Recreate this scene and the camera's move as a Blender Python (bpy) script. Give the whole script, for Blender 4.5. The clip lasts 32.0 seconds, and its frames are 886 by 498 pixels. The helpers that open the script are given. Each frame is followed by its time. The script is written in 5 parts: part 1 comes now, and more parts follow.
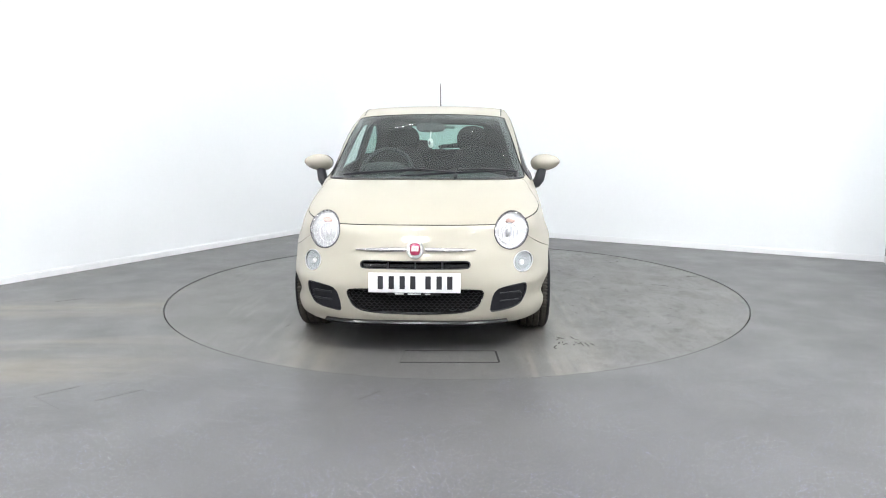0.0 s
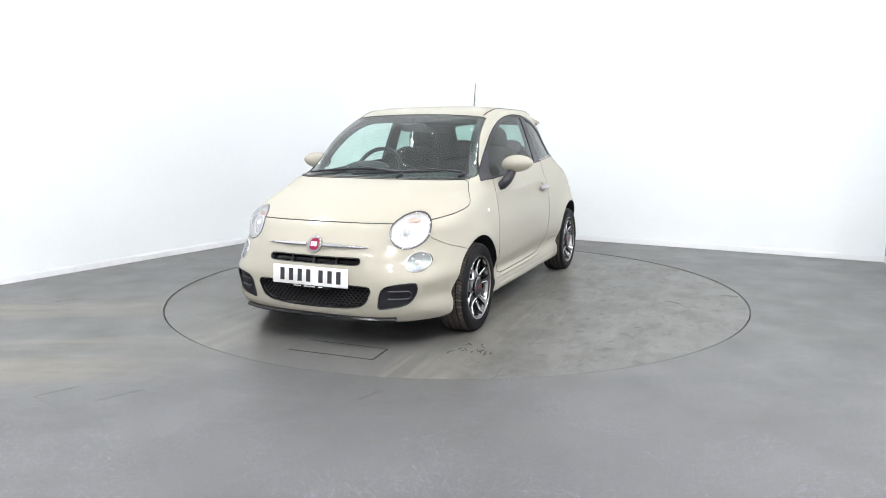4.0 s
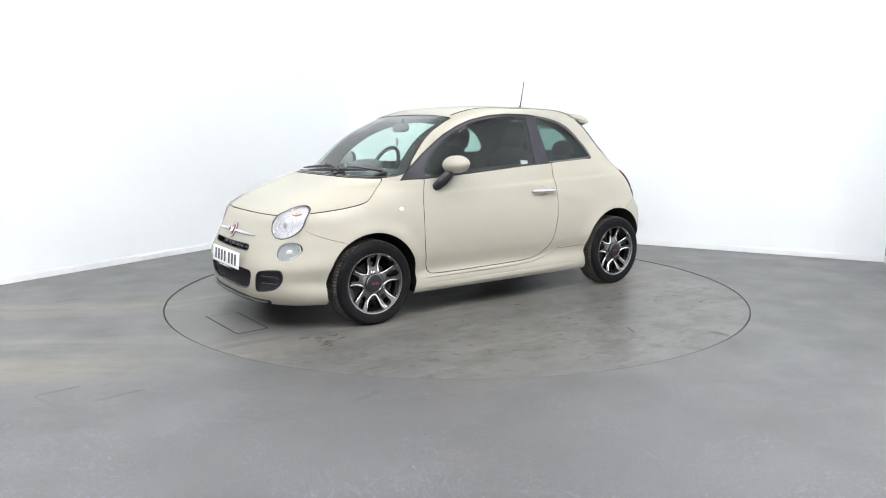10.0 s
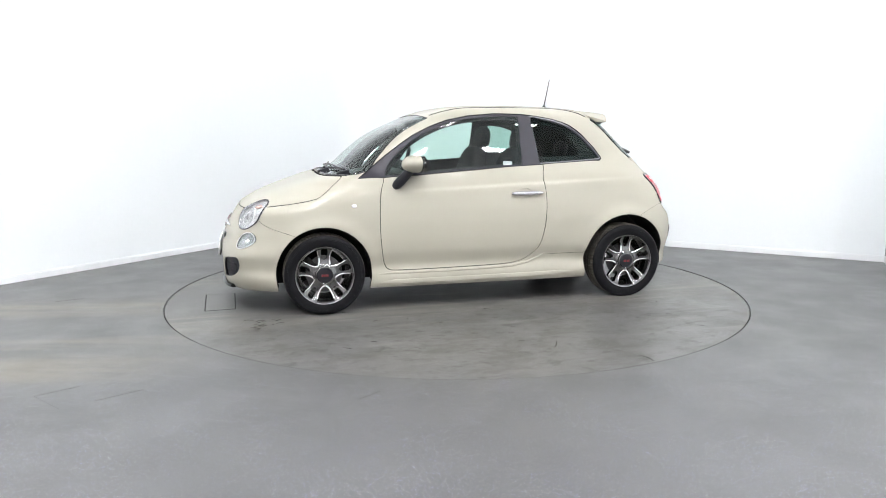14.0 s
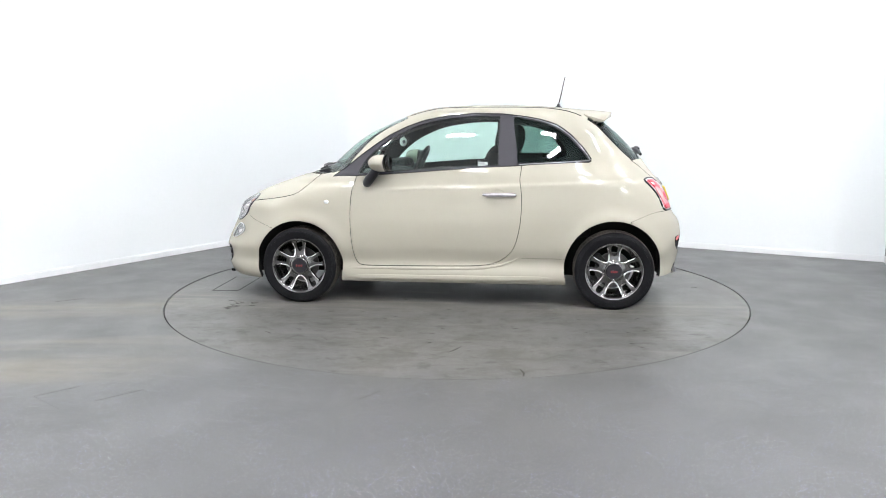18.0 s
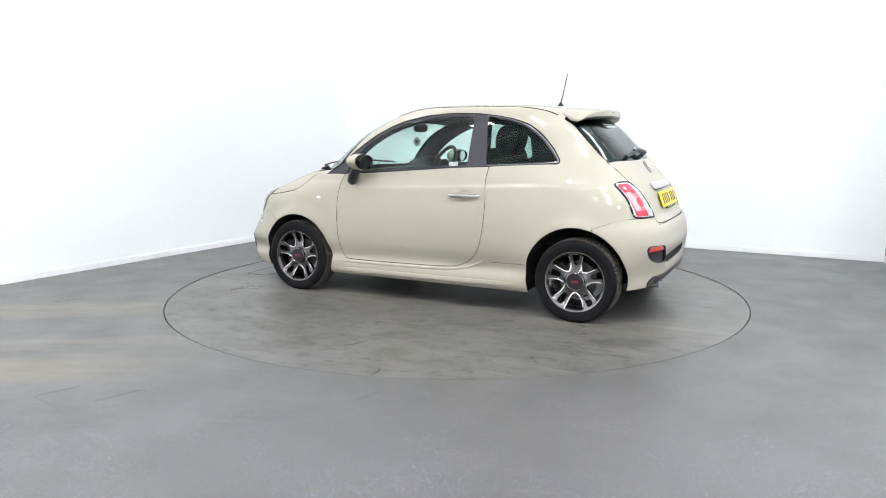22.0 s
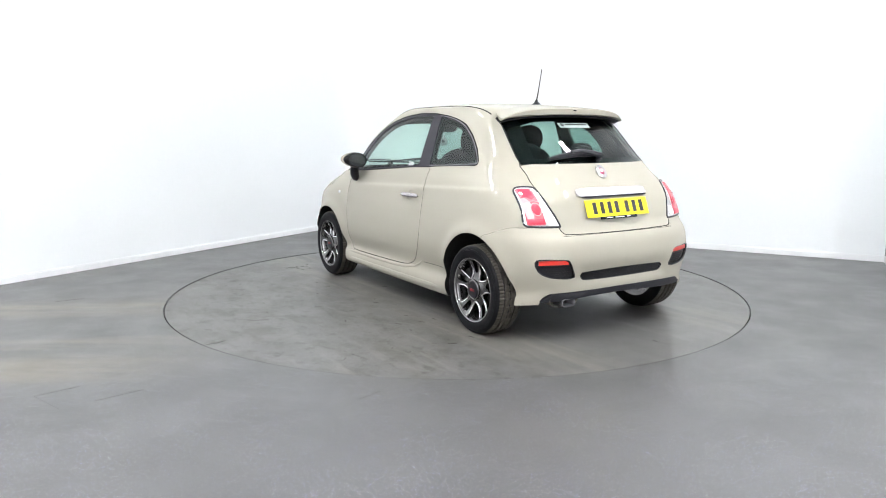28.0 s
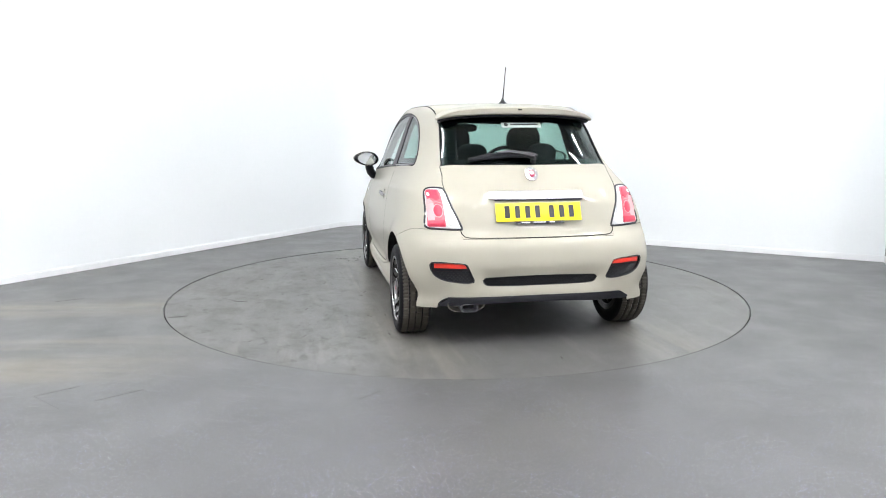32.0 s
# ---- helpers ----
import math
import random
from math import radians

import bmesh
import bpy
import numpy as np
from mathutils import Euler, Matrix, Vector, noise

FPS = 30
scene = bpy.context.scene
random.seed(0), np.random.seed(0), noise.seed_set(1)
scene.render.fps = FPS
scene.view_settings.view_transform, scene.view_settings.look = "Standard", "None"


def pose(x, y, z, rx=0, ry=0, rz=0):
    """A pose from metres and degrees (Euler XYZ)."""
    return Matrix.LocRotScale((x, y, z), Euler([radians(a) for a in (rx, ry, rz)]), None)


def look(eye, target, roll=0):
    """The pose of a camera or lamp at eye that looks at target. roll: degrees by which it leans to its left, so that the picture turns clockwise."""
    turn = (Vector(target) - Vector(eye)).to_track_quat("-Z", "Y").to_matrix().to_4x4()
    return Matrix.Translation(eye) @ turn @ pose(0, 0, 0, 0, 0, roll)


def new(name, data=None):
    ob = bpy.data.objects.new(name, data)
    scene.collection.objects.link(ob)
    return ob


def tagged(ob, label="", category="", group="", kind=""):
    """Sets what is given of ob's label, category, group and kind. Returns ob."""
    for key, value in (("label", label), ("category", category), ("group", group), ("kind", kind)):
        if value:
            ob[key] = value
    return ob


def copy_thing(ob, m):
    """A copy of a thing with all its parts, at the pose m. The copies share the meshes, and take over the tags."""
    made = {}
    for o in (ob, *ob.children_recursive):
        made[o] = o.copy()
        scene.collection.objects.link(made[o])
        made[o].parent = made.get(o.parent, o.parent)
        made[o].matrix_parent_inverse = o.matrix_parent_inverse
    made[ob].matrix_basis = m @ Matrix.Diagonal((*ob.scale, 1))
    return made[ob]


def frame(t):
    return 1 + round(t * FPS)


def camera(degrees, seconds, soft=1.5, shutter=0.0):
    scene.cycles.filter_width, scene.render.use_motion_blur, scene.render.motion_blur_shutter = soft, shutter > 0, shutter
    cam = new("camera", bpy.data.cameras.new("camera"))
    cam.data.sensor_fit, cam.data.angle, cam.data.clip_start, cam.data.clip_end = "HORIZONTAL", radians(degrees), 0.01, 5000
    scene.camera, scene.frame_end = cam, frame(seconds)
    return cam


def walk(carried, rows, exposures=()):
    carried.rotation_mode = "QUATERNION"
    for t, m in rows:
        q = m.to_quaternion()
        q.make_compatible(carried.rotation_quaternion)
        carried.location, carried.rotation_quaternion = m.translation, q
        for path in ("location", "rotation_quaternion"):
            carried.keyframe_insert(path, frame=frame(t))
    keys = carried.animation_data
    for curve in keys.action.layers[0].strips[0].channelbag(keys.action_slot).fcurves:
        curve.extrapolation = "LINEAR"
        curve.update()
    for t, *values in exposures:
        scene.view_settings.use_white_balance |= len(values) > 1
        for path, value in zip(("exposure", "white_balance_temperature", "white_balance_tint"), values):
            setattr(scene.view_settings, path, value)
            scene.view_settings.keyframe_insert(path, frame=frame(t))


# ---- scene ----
# The camera stands still; the turntable and the car on it turn.
EYE = Vector((0.0, -5.7845, 1.2592))
cam = camera(63.164, 32.0, soft=1.0)
view = look(EYE, EYE + Vector((-0.016867, 0.986923, -0.160310)), -0.087)
walk(cam, [(0.0, view), (32.0, view)])

TURN_START, TURN_RATE = -92.1595, -5.18912      # degrees, degrees a second
AXLE_TO_PIVOT = Vector((-1.1055, 0.1607, 0.0))  # the turntable's centre, from the front axle
TABLE_RADIUS = 2.233

# ---- light: rows of white panels under a grey ceiling ----
world = bpy.data.worlds.new("world")
world.use_nodes = True
world.node_tree.nodes["Background"].inputs[0].default_value = (0.9, 0.95, 1.0, 1)
world.node_tree.nodes["Background"].inputs[1].default_value = 0.05
scene.world = world
PANEL_STRENGTH = 89.0
scene.view_settings.exposure = 0.0
CEILING_Z = 5.2
# ---- materials ----
def nodes_of(name):
    m = bpy.data.materials.new(name)
    m.use_nodes = True
    t = m.node_tree
    return m, t, t.nodes["Principled BSDF"]


def add(t, kind, **values):
    n = t.nodes.new(kind)
    for k, v in values.items():
        if k in n.inputs:
            n.inputs[k].default_value = v
    return n


def plain(name, color, rough=0.5, metal=0.0, vary=0.06, scale=30.0, bump=0.0, coat=0.0, spec=0.5):
    """A surface whose colour and gloss vary at two scales, in object space."""
    m, t, b = nodes_of(name)
    co = t.nodes.new("ShaderNodeTexCoord")
    big = add(t, "ShaderNodeTexNoise", Scale=scale * 0.12, Detail=3.0)
    small = add(t, "ShaderNodeTexNoise", Scale=scale * 4, Detail=4.0)
    for n in (big, small):
        t.links.new(co.outputs["Object"], n.inputs["Vector"])
    mix = t.nodes.new("ShaderNodeMath")
    mix.operation = "ADD"
    t.links.new(big.outputs["Fac"], mix.inputs[0])
    t.links.new(small.outputs["Fac"], mix.inputs[1])
    ramp = t.nodes.new("ShaderNodeMapRange")
    ramp.inputs["From Min"].default_value, ramp.inputs["From Max"].default_value = 0.6, 1.4
    ramp.inputs["To Min"].default_value, ramp.inputs["To Max"].default_value = 1 - vary, 1 + vary
    t.links.new(mix.outputs[0], ramp.inputs["Value"])
    col = t.nodes.new("ShaderNodeVectorMath")
    col.operation = "SCALE"
    col.inputs[0].default_value = color
    t.links.new(ramp.outputs[0], col.inputs["Scale"])
    t.links.new(col.outputs[0], b.inputs["Base Color"])
    r = t.nodes.new("ShaderNodeMath")
    r.operation = "MULTIPLY"
    r.inputs[1].default_value = rough
    t.links.new(ramp.outputs[0], r.inputs[0])
    t.links.new(r.outputs[0], b.inputs["Roughness"])
    b.inputs["Metallic"].default_value = metal
    b.inputs["Specular IOR Level"].default_value = spec
    b.inputs["Coat Weight"].default_value = coat
    b.inputs["Coat Roughness"].default_value = 0.03
    if bump:
        bp = add(t, "ShaderNodeBump", Strength=bump, Distance=0.004)
        t.links.new(small.outputs["Fac"], bp.inputs["Height"])
        t.links.new(bp.outputs[0], b.inputs["Normal"])
    return m


def glass(name, tint, base=0.045, veil=0.0, rough=0.0):
    """Thin glass: it tints what is seen through it, mirrors, and has a pale diffuse veil painted for soft reflections.
    """
    m, t, b = nodes_of(name)
    t.nodes.remove(b)
    clear, gloss, mix = t.nodes.new("ShaderNodeBsdfTransparent"), t.nodes.new("ShaderNodeBsdfGlossy"), t.nodes.new("ShaderNodeMixShader")
    face = add(t, "ShaderNodeLayerWeight", Blend=0.5)
    power, scale = t.nodes.new("ShaderNodeMath"), t.nodes.new("ShaderNodeMath")
    power.operation, scale.operation = "POWER", "MULTIPLY_ADD"
    power.inputs[1].default_value = 5.0
    scale.inputs[1].default_value, scale.inputs[2].default_value = 1 - base, base
    t.links.new(face.outputs["Facing"], power.inputs[0])
    t.links.new(power.outputs[0], scale.inputs[0])
    clear.inputs["Color"].default_value = (*tint, 1)
    gloss.inputs["Roughness"].default_value = rough
    t.links.new(scale.outputs[0], mix.inputs[0])
    t.links.new(clear.outputs[0], mix.inputs[1])
    t.links.new(gloss.outputs[0], mix.inputs[2])
    # even pale layer that imitates the haze of the reflected ceiling
    if veil:
        haze, over = t.nodes.new("ShaderNodeBsdfDiffuse"), t.nodes.new("ShaderNodeMixShader")
        haze.inputs["Color"].default_value = (0.74, 0.78, 0.78, 1)
        over.inputs[0].default_value = veil
        t.links.new(mix.outputs[0], over.inputs[1])
        t.links.new(haze.outputs[0], over.inputs[2])
        mix = over
    t.links.new(mix.outputs[0], t.nodes["Material Output"].inputs["Surface"])
    return m


def clear(name, tint):
    """The inner face of a pane: it tints, and leaves the gloss to the outer face."""
    m, t, b = nodes_of(name)
    t.nodes.remove(b)
    through_it = t.nodes.new("ShaderNodeBsdfTransparent")
    through_it.inputs["Color"].default_value = (*tint, 1)
    t.links.new(through_it.outputs[0], t.nodes["Material Output"].inputs["Surface"])
    return m


def glow(name, color, strength):
    m, t, b = nodes_of(name)
    b.inputs["Base Color"].default_value = (*color, 1)
    b.inputs["Emission Color"].default_value = (*color, 1)
    b.inputs["Emission Strength"].default_value = strength
    return m


def floor_material(name, streaked, low, high):
    """Grey safety vinyl: fine grit, pale flecks with painted sparkle, scuffs and, where cars drive on, dusty tyre
    tracks.
    """
    m, t, b = nodes_of(name)
    co = t.nodes.new("ShaderNodeTexCoord")
    xyz = co.outputs["Object"]

    def noise_of(scale, detail=3.0, rough=0.6, vec=xyz):
        n = add(t, "ShaderNodeTexNoise", Scale=scale, Detail=detail, Roughness=rough)
        t.links.new(vec, n.inputs["Vector"])
        return n.outputs["Fac"]

    def ranged(value, a, z, lo, hi):
        n = t.nodes.new("ShaderNodeMapRange")
        for k, v in zip(("From Min", "From Max", "To Min", "To Max"), (a, z, lo, hi)):
            n.inputs[k].default_value = v
        t.links.new(value, n.inputs["Value"])
        return n.outputs[0]

    def mixed(fac, a, c):
        n = t.nodes.new("ShaderNodeMix")
        n.data_type = "RGBA"
        t.links.new(fac, n.inputs["Factor"])
        for k, v in ((6, a), (7, c)):
            if isinstance(v, tuple):
                n.inputs[k].default_value = (*v, 1)
            else:
                t.links.new(v, n.inputs[k])
        return n.outputs[2]

    def times(a, c):
        n = t.nodes.new("ShaderNodeMath")
        n.operation = "MULTIPLY"
        for k, v in enumerate((a, c)):
            if isinstance(v, float):
                n.inputs[k].default_value = v
            else:
                t.links.new(v, n.inputs[k])
        return n.outputs[0]

    def combined(op, a, c):
        n = t.nodes.new("ShaderNodeMath")
        n.operation = op
        for k, v in enumerate((a, c)):
            if isinstance(v, float):
                n.inputs[k].default_value = v
            else:
                t.links.new(v, n.inputs[k])
        return n.outputs[0]

    def stretched(sx, sy, turn=0.0):
        n = t.nodes.new("ShaderNodeMapping")
        n.inputs["Rotation"].default_value = (0, 0, radians(turn))
        n.inputs["Scale"].default_value = (sx, sy, 1)
        t.links.new(xyz, n.inputs["Vector"])
        return n.outputs[0]

    def band(value, centre, width):
        """1 on a line of that width, fading softly to both sides."""
        return ranged(combined("ABSOLUTE", combined("SUBTRACT", value, centre), 0.0), width * 0.35, width, 1, 0)

    split = t.nodes.new("ShaderNodeSeparateXYZ")
    t.links.new(xyz, split.inputs[0])
    x, y = split.outputs[0], split.outputs[1]
    tone = mixed(ranged(noise_of(0.8, 5.0), 0.35, 0.65, 0, 1), low, high)
    tone = mixed(ranged(noise_of(520.0, 2.0), 0.35, 0.65, 0, 0.6), tone, (0.070, 0.070, 0.076))
    tone = mixed(ranged(noise_of(150.0, 4.0, 0.7), 0.42, 0.60, 0.6, 0), tone, (0.045, 0.045, 0.046))
    if streaked:
        # tyre tracks along the car's way on, rubber smears beside them
        for centre in (0.62, -0.86):
            track = times(band(x, centre, 0.30), ranged(noise_of(1.3, 6.0, 0.65, stretched(5.0, 0.5)), 0.40, 0.62, 0, 0.6))
            tone = mixed(track, tone, (0.190, 0.178, 0.150))
        for centre, wide, much in ((0.42, 0.022, 0.5), (0.545, 0.03, 0.6), (0.70, 0.05, 0.55), (0.78, 0.018, 0.6), (-0.80, 0.03, 0.5), (-0.93, 0.04, 0.5), (1.02, 0.02, 0.4)):
            line = times(times(band(x, centre, wide), much), ranged(noise_of(1.1, 4.0, 0.6, stretched(0.6, 0.9)), 0.40, 0.60, 0, 1))
            tone = mixed(line, tone, (0.205, 0.190, 0.160))
        smear = times(ranged(noise_of(3.4, 12.0, 0.74, stretched(1.5, 0.9, 14)), 0.49, 0.60, 0, 0.70), ranged(x, 0.5, 1.0, 0.06, 1))
        tone = mixed(smear, tone, (0.050, 0.045, 0.038))
        fine = times(ranged(noise_of(8.0, 12.0, 0.80, stretched(1.3, 0.9, -20)), 0.535, 0.60, 0, 0.95), ranged(x, 0.6, 1.1, 0.10, 1))
        tone = mixed(fine, tone, (0.026, 0.023, 0.019))
        streak = times(ranged(noise_of(1.6, 9.0, 0.72, stretched(9.0, 0.7)), 0.53, 0.63, 0, 0.6), ranged(noise_of(0.9, 3.0), 0.42, 0.58, 0, 1))
        tone = mixed(streak, tone, (0.062, 0.057, 0.050))
        pale = ranged(noise_of(2.2, 8.0, 0.7, stretched(3.4, 0.45)), 0.55, 0.70, 0, 0.5)
        tone = mixed(pale, tone, (0.20, 0.195, 0.18))
    else:
        # two dusty tyre tracks that lead to the turntable
        across = combined("SUBTRACT", combined("MULTIPLY", y, 0.990), combined("MULTIPLY", x, 0.139))
        fade = times(ranged(x, -1.2, -2.2, 0, 1), ranged(noise_of(1.2, 6.0, 0.65, stretched(0.45, 4.0, -8)), 0.36, 0.58, 0.1, 1))
        for centre, wide in ((-0.36, 0.30), (-1.74, 0.34), (-1.30, 0.16)):
            tone = mixed(times(times(band(across, centre, wide), fade), 0.75), tone, (0.178, 0.158, 0.124))
        scuff = ranged(noise_of(1.4, 9.0, 0.72, stretched(0.9, 3.0, -10)), 0.54, 0.66, 0, 0.16)
        tone = mixed(scuff, tone, (0.085, 0.084, 0.083))
        pale = ranged(noise_of(2.8, 8.0, 0.7, stretched(0.6, 3.0, -14)), 0.58, 0.72, 0, 0.13)
        tone = mixed(pale, tone, (0.20, 0.20, 0.198))
    # pale flecks, their sparkle put into the colour
    fleck = add(t, "ShaderNodeTexVoronoi", Scale=230.0)
    t.links.new(xyz, fleck.inputs["Vector"])
    near = ranged(fleck.outputs["Distance"], 0.22, 0.34, 1, 0)
    pick = t.nodes.new("ShaderNodeSeparateColor")
    t.links.new(fleck.outputs["Color"], pick.inputs[0])
    # on the fixed floor the painted sparkle is patchy and grows towards the camera
    worn = times(ranged(y, -1.6, -2.9, 0.25, 1), ranged(noise_of(1.7, 5.0, 0.65), 0.38, 0.62, 0.25, 1)) if not streaked else ranged(y, -2.0, -3.2, 1, 1)
    spot = times(times(near, worn), ranged(pick.outputs[0], 0.74, 0.79, 0, 0.2 if streaked else 0.95))
    tone = mixed(spot, tone, mixed(ranged(pick.outputs[1], 0.5, 0.6, 0, 0.9), (0.95, 0.95, 0.95), (0.42, 0.44, 0.95)))
    t.links.new(tone, b.inputs["Base Color"])
    t.links.new(ranged(noise_of(2.3, 6.0), 0.3, 0.7, 0.32, 0.46), b.inputs["Roughness"])
    b.inputs["Specular IOR Level"].default_value = 0.62
    bp = add(t, "ShaderNodeBump", Strength=0.25, Distance=0.002)
    t.links.new(noise_of(300.0, 3.0), bp.inputs["Height"])
    t.links.new(bp.outputs[0], b.inputs["Normal"])
    return m


FLOOR = floor_material("grey safety vinyl", False, (0.092, 0.0915, 0.0905), (0.099, 0.0985, 0.0975))
TABLE = floor_material("worn grey turntable vinyl", True, (0.136, 0.133, 0.124), (0.156, 0.153, 0.143))
WALL = plain("white wall paint", (0.845, 0.872, 0.888), 0.55, vary=0.012, scale=8, bump=0.02)
SKIRT = plain("white satin skirting", (0.80, 0.815, 0.83), 0.45, vary=0.02)
STUDIO = plain("matt pale grey bounce wall paint", (0.62, 0.625, 0.63), 0.7, vary=0.03, scale=8, bump=0.02)
STUDIO_PALE = plain("pale steel beam paint", (0.78, 0.79, 0.80), 0.5, vary=0.05)
CEILING = plain("pale grey roof lining", (0.48, 0.485, 0.49), 0.8, vary=0.1)
PANEL = glow("light panel", (0.985, 0.985, 1.0), PANEL_STRENGTH * 1.88)
WALL_FILL = glow("added wall fill panel", (0.98, 0.985, 1.0), PANEL_STRENGTH * 0.37)
SIDE_FILL = glow("added side fill panel", (0.985, 0.985, 1.0), PANEL_STRENGTH * 1.10)
PAINT = plain("beige car paint", (0.378, 0.358, 0.297), 0.52, vary=0.015, scale=40, coat=0.5, spec=0.3)
SEAM_SHADE = plain("shut line shade", (0.02, 0.02, 0.02), 0.9, spec=0.05)
BLACK = plain("satin black trim", (0.016, 0.0165, 0.021), 0.36, vary=0.1, spec=0.35)
GLOSSBLACK = plain("gloss black", (0.009, 0.009, 0.010), 0.2, vary=0.1, spec=0.35)
PILLAR = plain("dark grey window trim", (0.021, 0.020, 0.029), 0.42, vary=0.08, spec=0.35)
RUBBER = plain("black rubber", (0.009, 0.009, 0.0105), 0.6, vary=0.2, scale=60, bump=0.1, spec=0.12)
TREAD = plain("dusty tyre tread", (0.052, 0.046, 0.037), 0.8, vary=0.35, scale=40, bump=0.2)
CHROME = plain("chrome", (0.78, 0.78, 0.79), 0.10, 1.0, vary=0.03)
STICKER = plain("faded sticker", (0.40, 0.45, 0.45), 0.5, vary=0.1)
STEEL = plain("sooty steel", (0.28, 0.26, 0.22), 0.3, 1.0, vary=0.15)
LINING = plain("black inner panel", (0.014, 0.014, 0.015), 0.8, vary=0.1, spec=0.08)
SATIN = plain("satin silver", (0.62, 0.62, 0.63), 0.28, 1.0, vary=0.04)
ALLOY = plain("dark machined alloy", (0.18, 0.177, 0.178), 0.22, 1.0, vary=0.08, scale=80)
BARREL = plain("silver rim barrel", (0.40, 0.395, 0.395), 0.25, 1.0, vary=0.08, scale=80)
POLISHED = plain("polished alloy", (0.86, 0.855, 0.86), 0.14, 1.0, vary=0.05, scale=80)
ROSE = plain("rose red lens", (0.60, 0.10, 0.135), 0.3, vary=0.06, coat=0.3)
ALLOY_DARK = plain("dark grey alloy paint", (0.10, 0.098, 0.098), 0.35, 0.7, vary=0.1)
CLOTH = plain("black seat cloth", (0.020, 0.020, 0.022), 0.9, vary=0.2, scale=90, spec=0.08)
INSIDE = plain("dark interior plastic", (0.052, 0.053, 0.056), 0.6, vary=0.1, spec=0.12)
LINER = plain("grey headliner", (0.20, 0.20, 0.20), 0.9, vary=0.1, spec=0.08)
UNDER = plain("dirty underbody and gap shade", (0.02, 0.02, 0.02), 0.9, vary=0.3, spec=0.1)
WHITE = plain("white plastic", (0.82, 0.82, 0.82), 0.35, vary=0.02)
YELLOW = plain("yellow plate", (0.90, 0.72, 0.012), 0.3, vary=0.02)
INK = plain("black ink", (0.02, 0.02, 0.025), 0.4)
PINK = plain("pale pink lens and glare", (0.72, 0.36, 0.38), 0.2, coat=0.3)
TRIM = plain("dull grey window trim", (0.25, 0.25, 0.27), 0.3, 0.8)
REFLEX = plain("orange red reflector", (0.62, 0.032, 0.020), 0.3, vary=0.08, coat=0.3)
RED = plain("red lens", (0.60, 0.028, 0.07), 0.28, vary=0.05, coat=0.3)
REDCAP = plain("dull red emblem", (0.24, 0.016, 0.022), 0.4)
CRIMSON = plain("crimson enamel", (0.24, 0.010, 0.045), 0.2, coat=1.0)
STRIP = plain("bright satin chrome", (0.66, 0.65, 0.67), 0.26, 0.85)
AMBER = plain("amber lens", (0.62, 0.40, 0.34), 0.15, vary=0.35, scale=120, coat=1.0)
LENS = plain("clear silver lamp lens", (0.66, 0.67, 0.69), 0.10, 0.0, vary=0.15, scale=50, coat=0.3)
REFLECTOR = plain("lamp reflector", (0.70, 0.71, 0.73), 0.12, 0.35, vary=0.3, scale=50, bump=0.25)
FOGBOWL = plain("grey lamp bowl", (0.40, 0.43, 0.44), 0.2, 0.4, vary=0.3, scale=60, bump=0.25)
MIRROR = plain("tinted mirror glass", (0.62, 0.65, 0.65), 0.02, 1.0, vary=0.0)
GLASS = glass("green tinted glass", (0.88, 0.96, 0.935), 0.035, 0.025)
SCREEN_GLASS = glass("green tinted windscreen glass", (0.90, 0.975, 0.95), 0.045, 0.045)
GLASS_DARK = glass("dark tinted rear glass", (0.64, 0.76, 0.73), 0.06)
GLASS_BACK = clear("inner face of green glass", (0.89, 0.968, 0.943))
DARK_BACK = clear("inner face of dark glass", (0.64, 0.76, 0.73))
COVER = glass("clear lamp cover", (0.97, 0.97, 0.97))
MESH = plain("black grille mesh", (0.012, 0.012, 0.0135), 0.4, spec=0.35)
# ---- mesh helpers ----
def part(name, data, material, parent=None, label=""):
    """One mesh object, under a thing or a part; data is a mesh or a bmesh."""
    if isinstance(data, bmesh.types.BMesh):
        me = bpy.data.meshes.new(name)
        bmesh.ops.recalc_face_normals(data, faces=data.faces)
        data.to_mesh(me)
        data.free()
    else:
        me = data
    if material and not me.materials:
        me.materials.append(material)
    ob = new(name, me)
    if parent:
        ob.parent = parent
    return tagged(ob, label)


def smooth(ob, angle=40):
    """Smooth faces, with the edges sharper than the angle kept sharp."""
    me = ob.data
    bm = bmesh.new()
    bm.from_mesh(me)
    for f in bm.faces:
        f.smooth = True
    for e in bm.edges:
        e.smooth = len(e.link_faces) == 2 and e.calc_face_angle(0) < radians(angle)
    bm.to_mesh(me)
    bm.free()
    return ob


def bm_box(sx, sy, sz, at=(0, 0, 0), bevel=0.0, turn=(0, 0, 0), segments=2):
    bm = bmesh.new()
    bmesh.ops.create_cube(bm, size=1, matrix=Matrix.Diagonal((sx, sy, sz, 1)))
    if bevel:
        bmesh.ops.bevel(bm, geom=bm.edges[:], offset=bevel, segments=segments, profile=0.5, affect="EDGES")
    bmesh.ops.transform(bm, matrix=pose(*at, *turn), verts=bm.verts)
    return bm


def joined(*bms):
    out = bmesh.new()
    for b in bms:
        me = bpy.data.meshes.new("piece")
        b.to_mesh(me)
        b.free()
        out.from_mesh(me)
        bpy.data.meshes.remove(me)
    return out


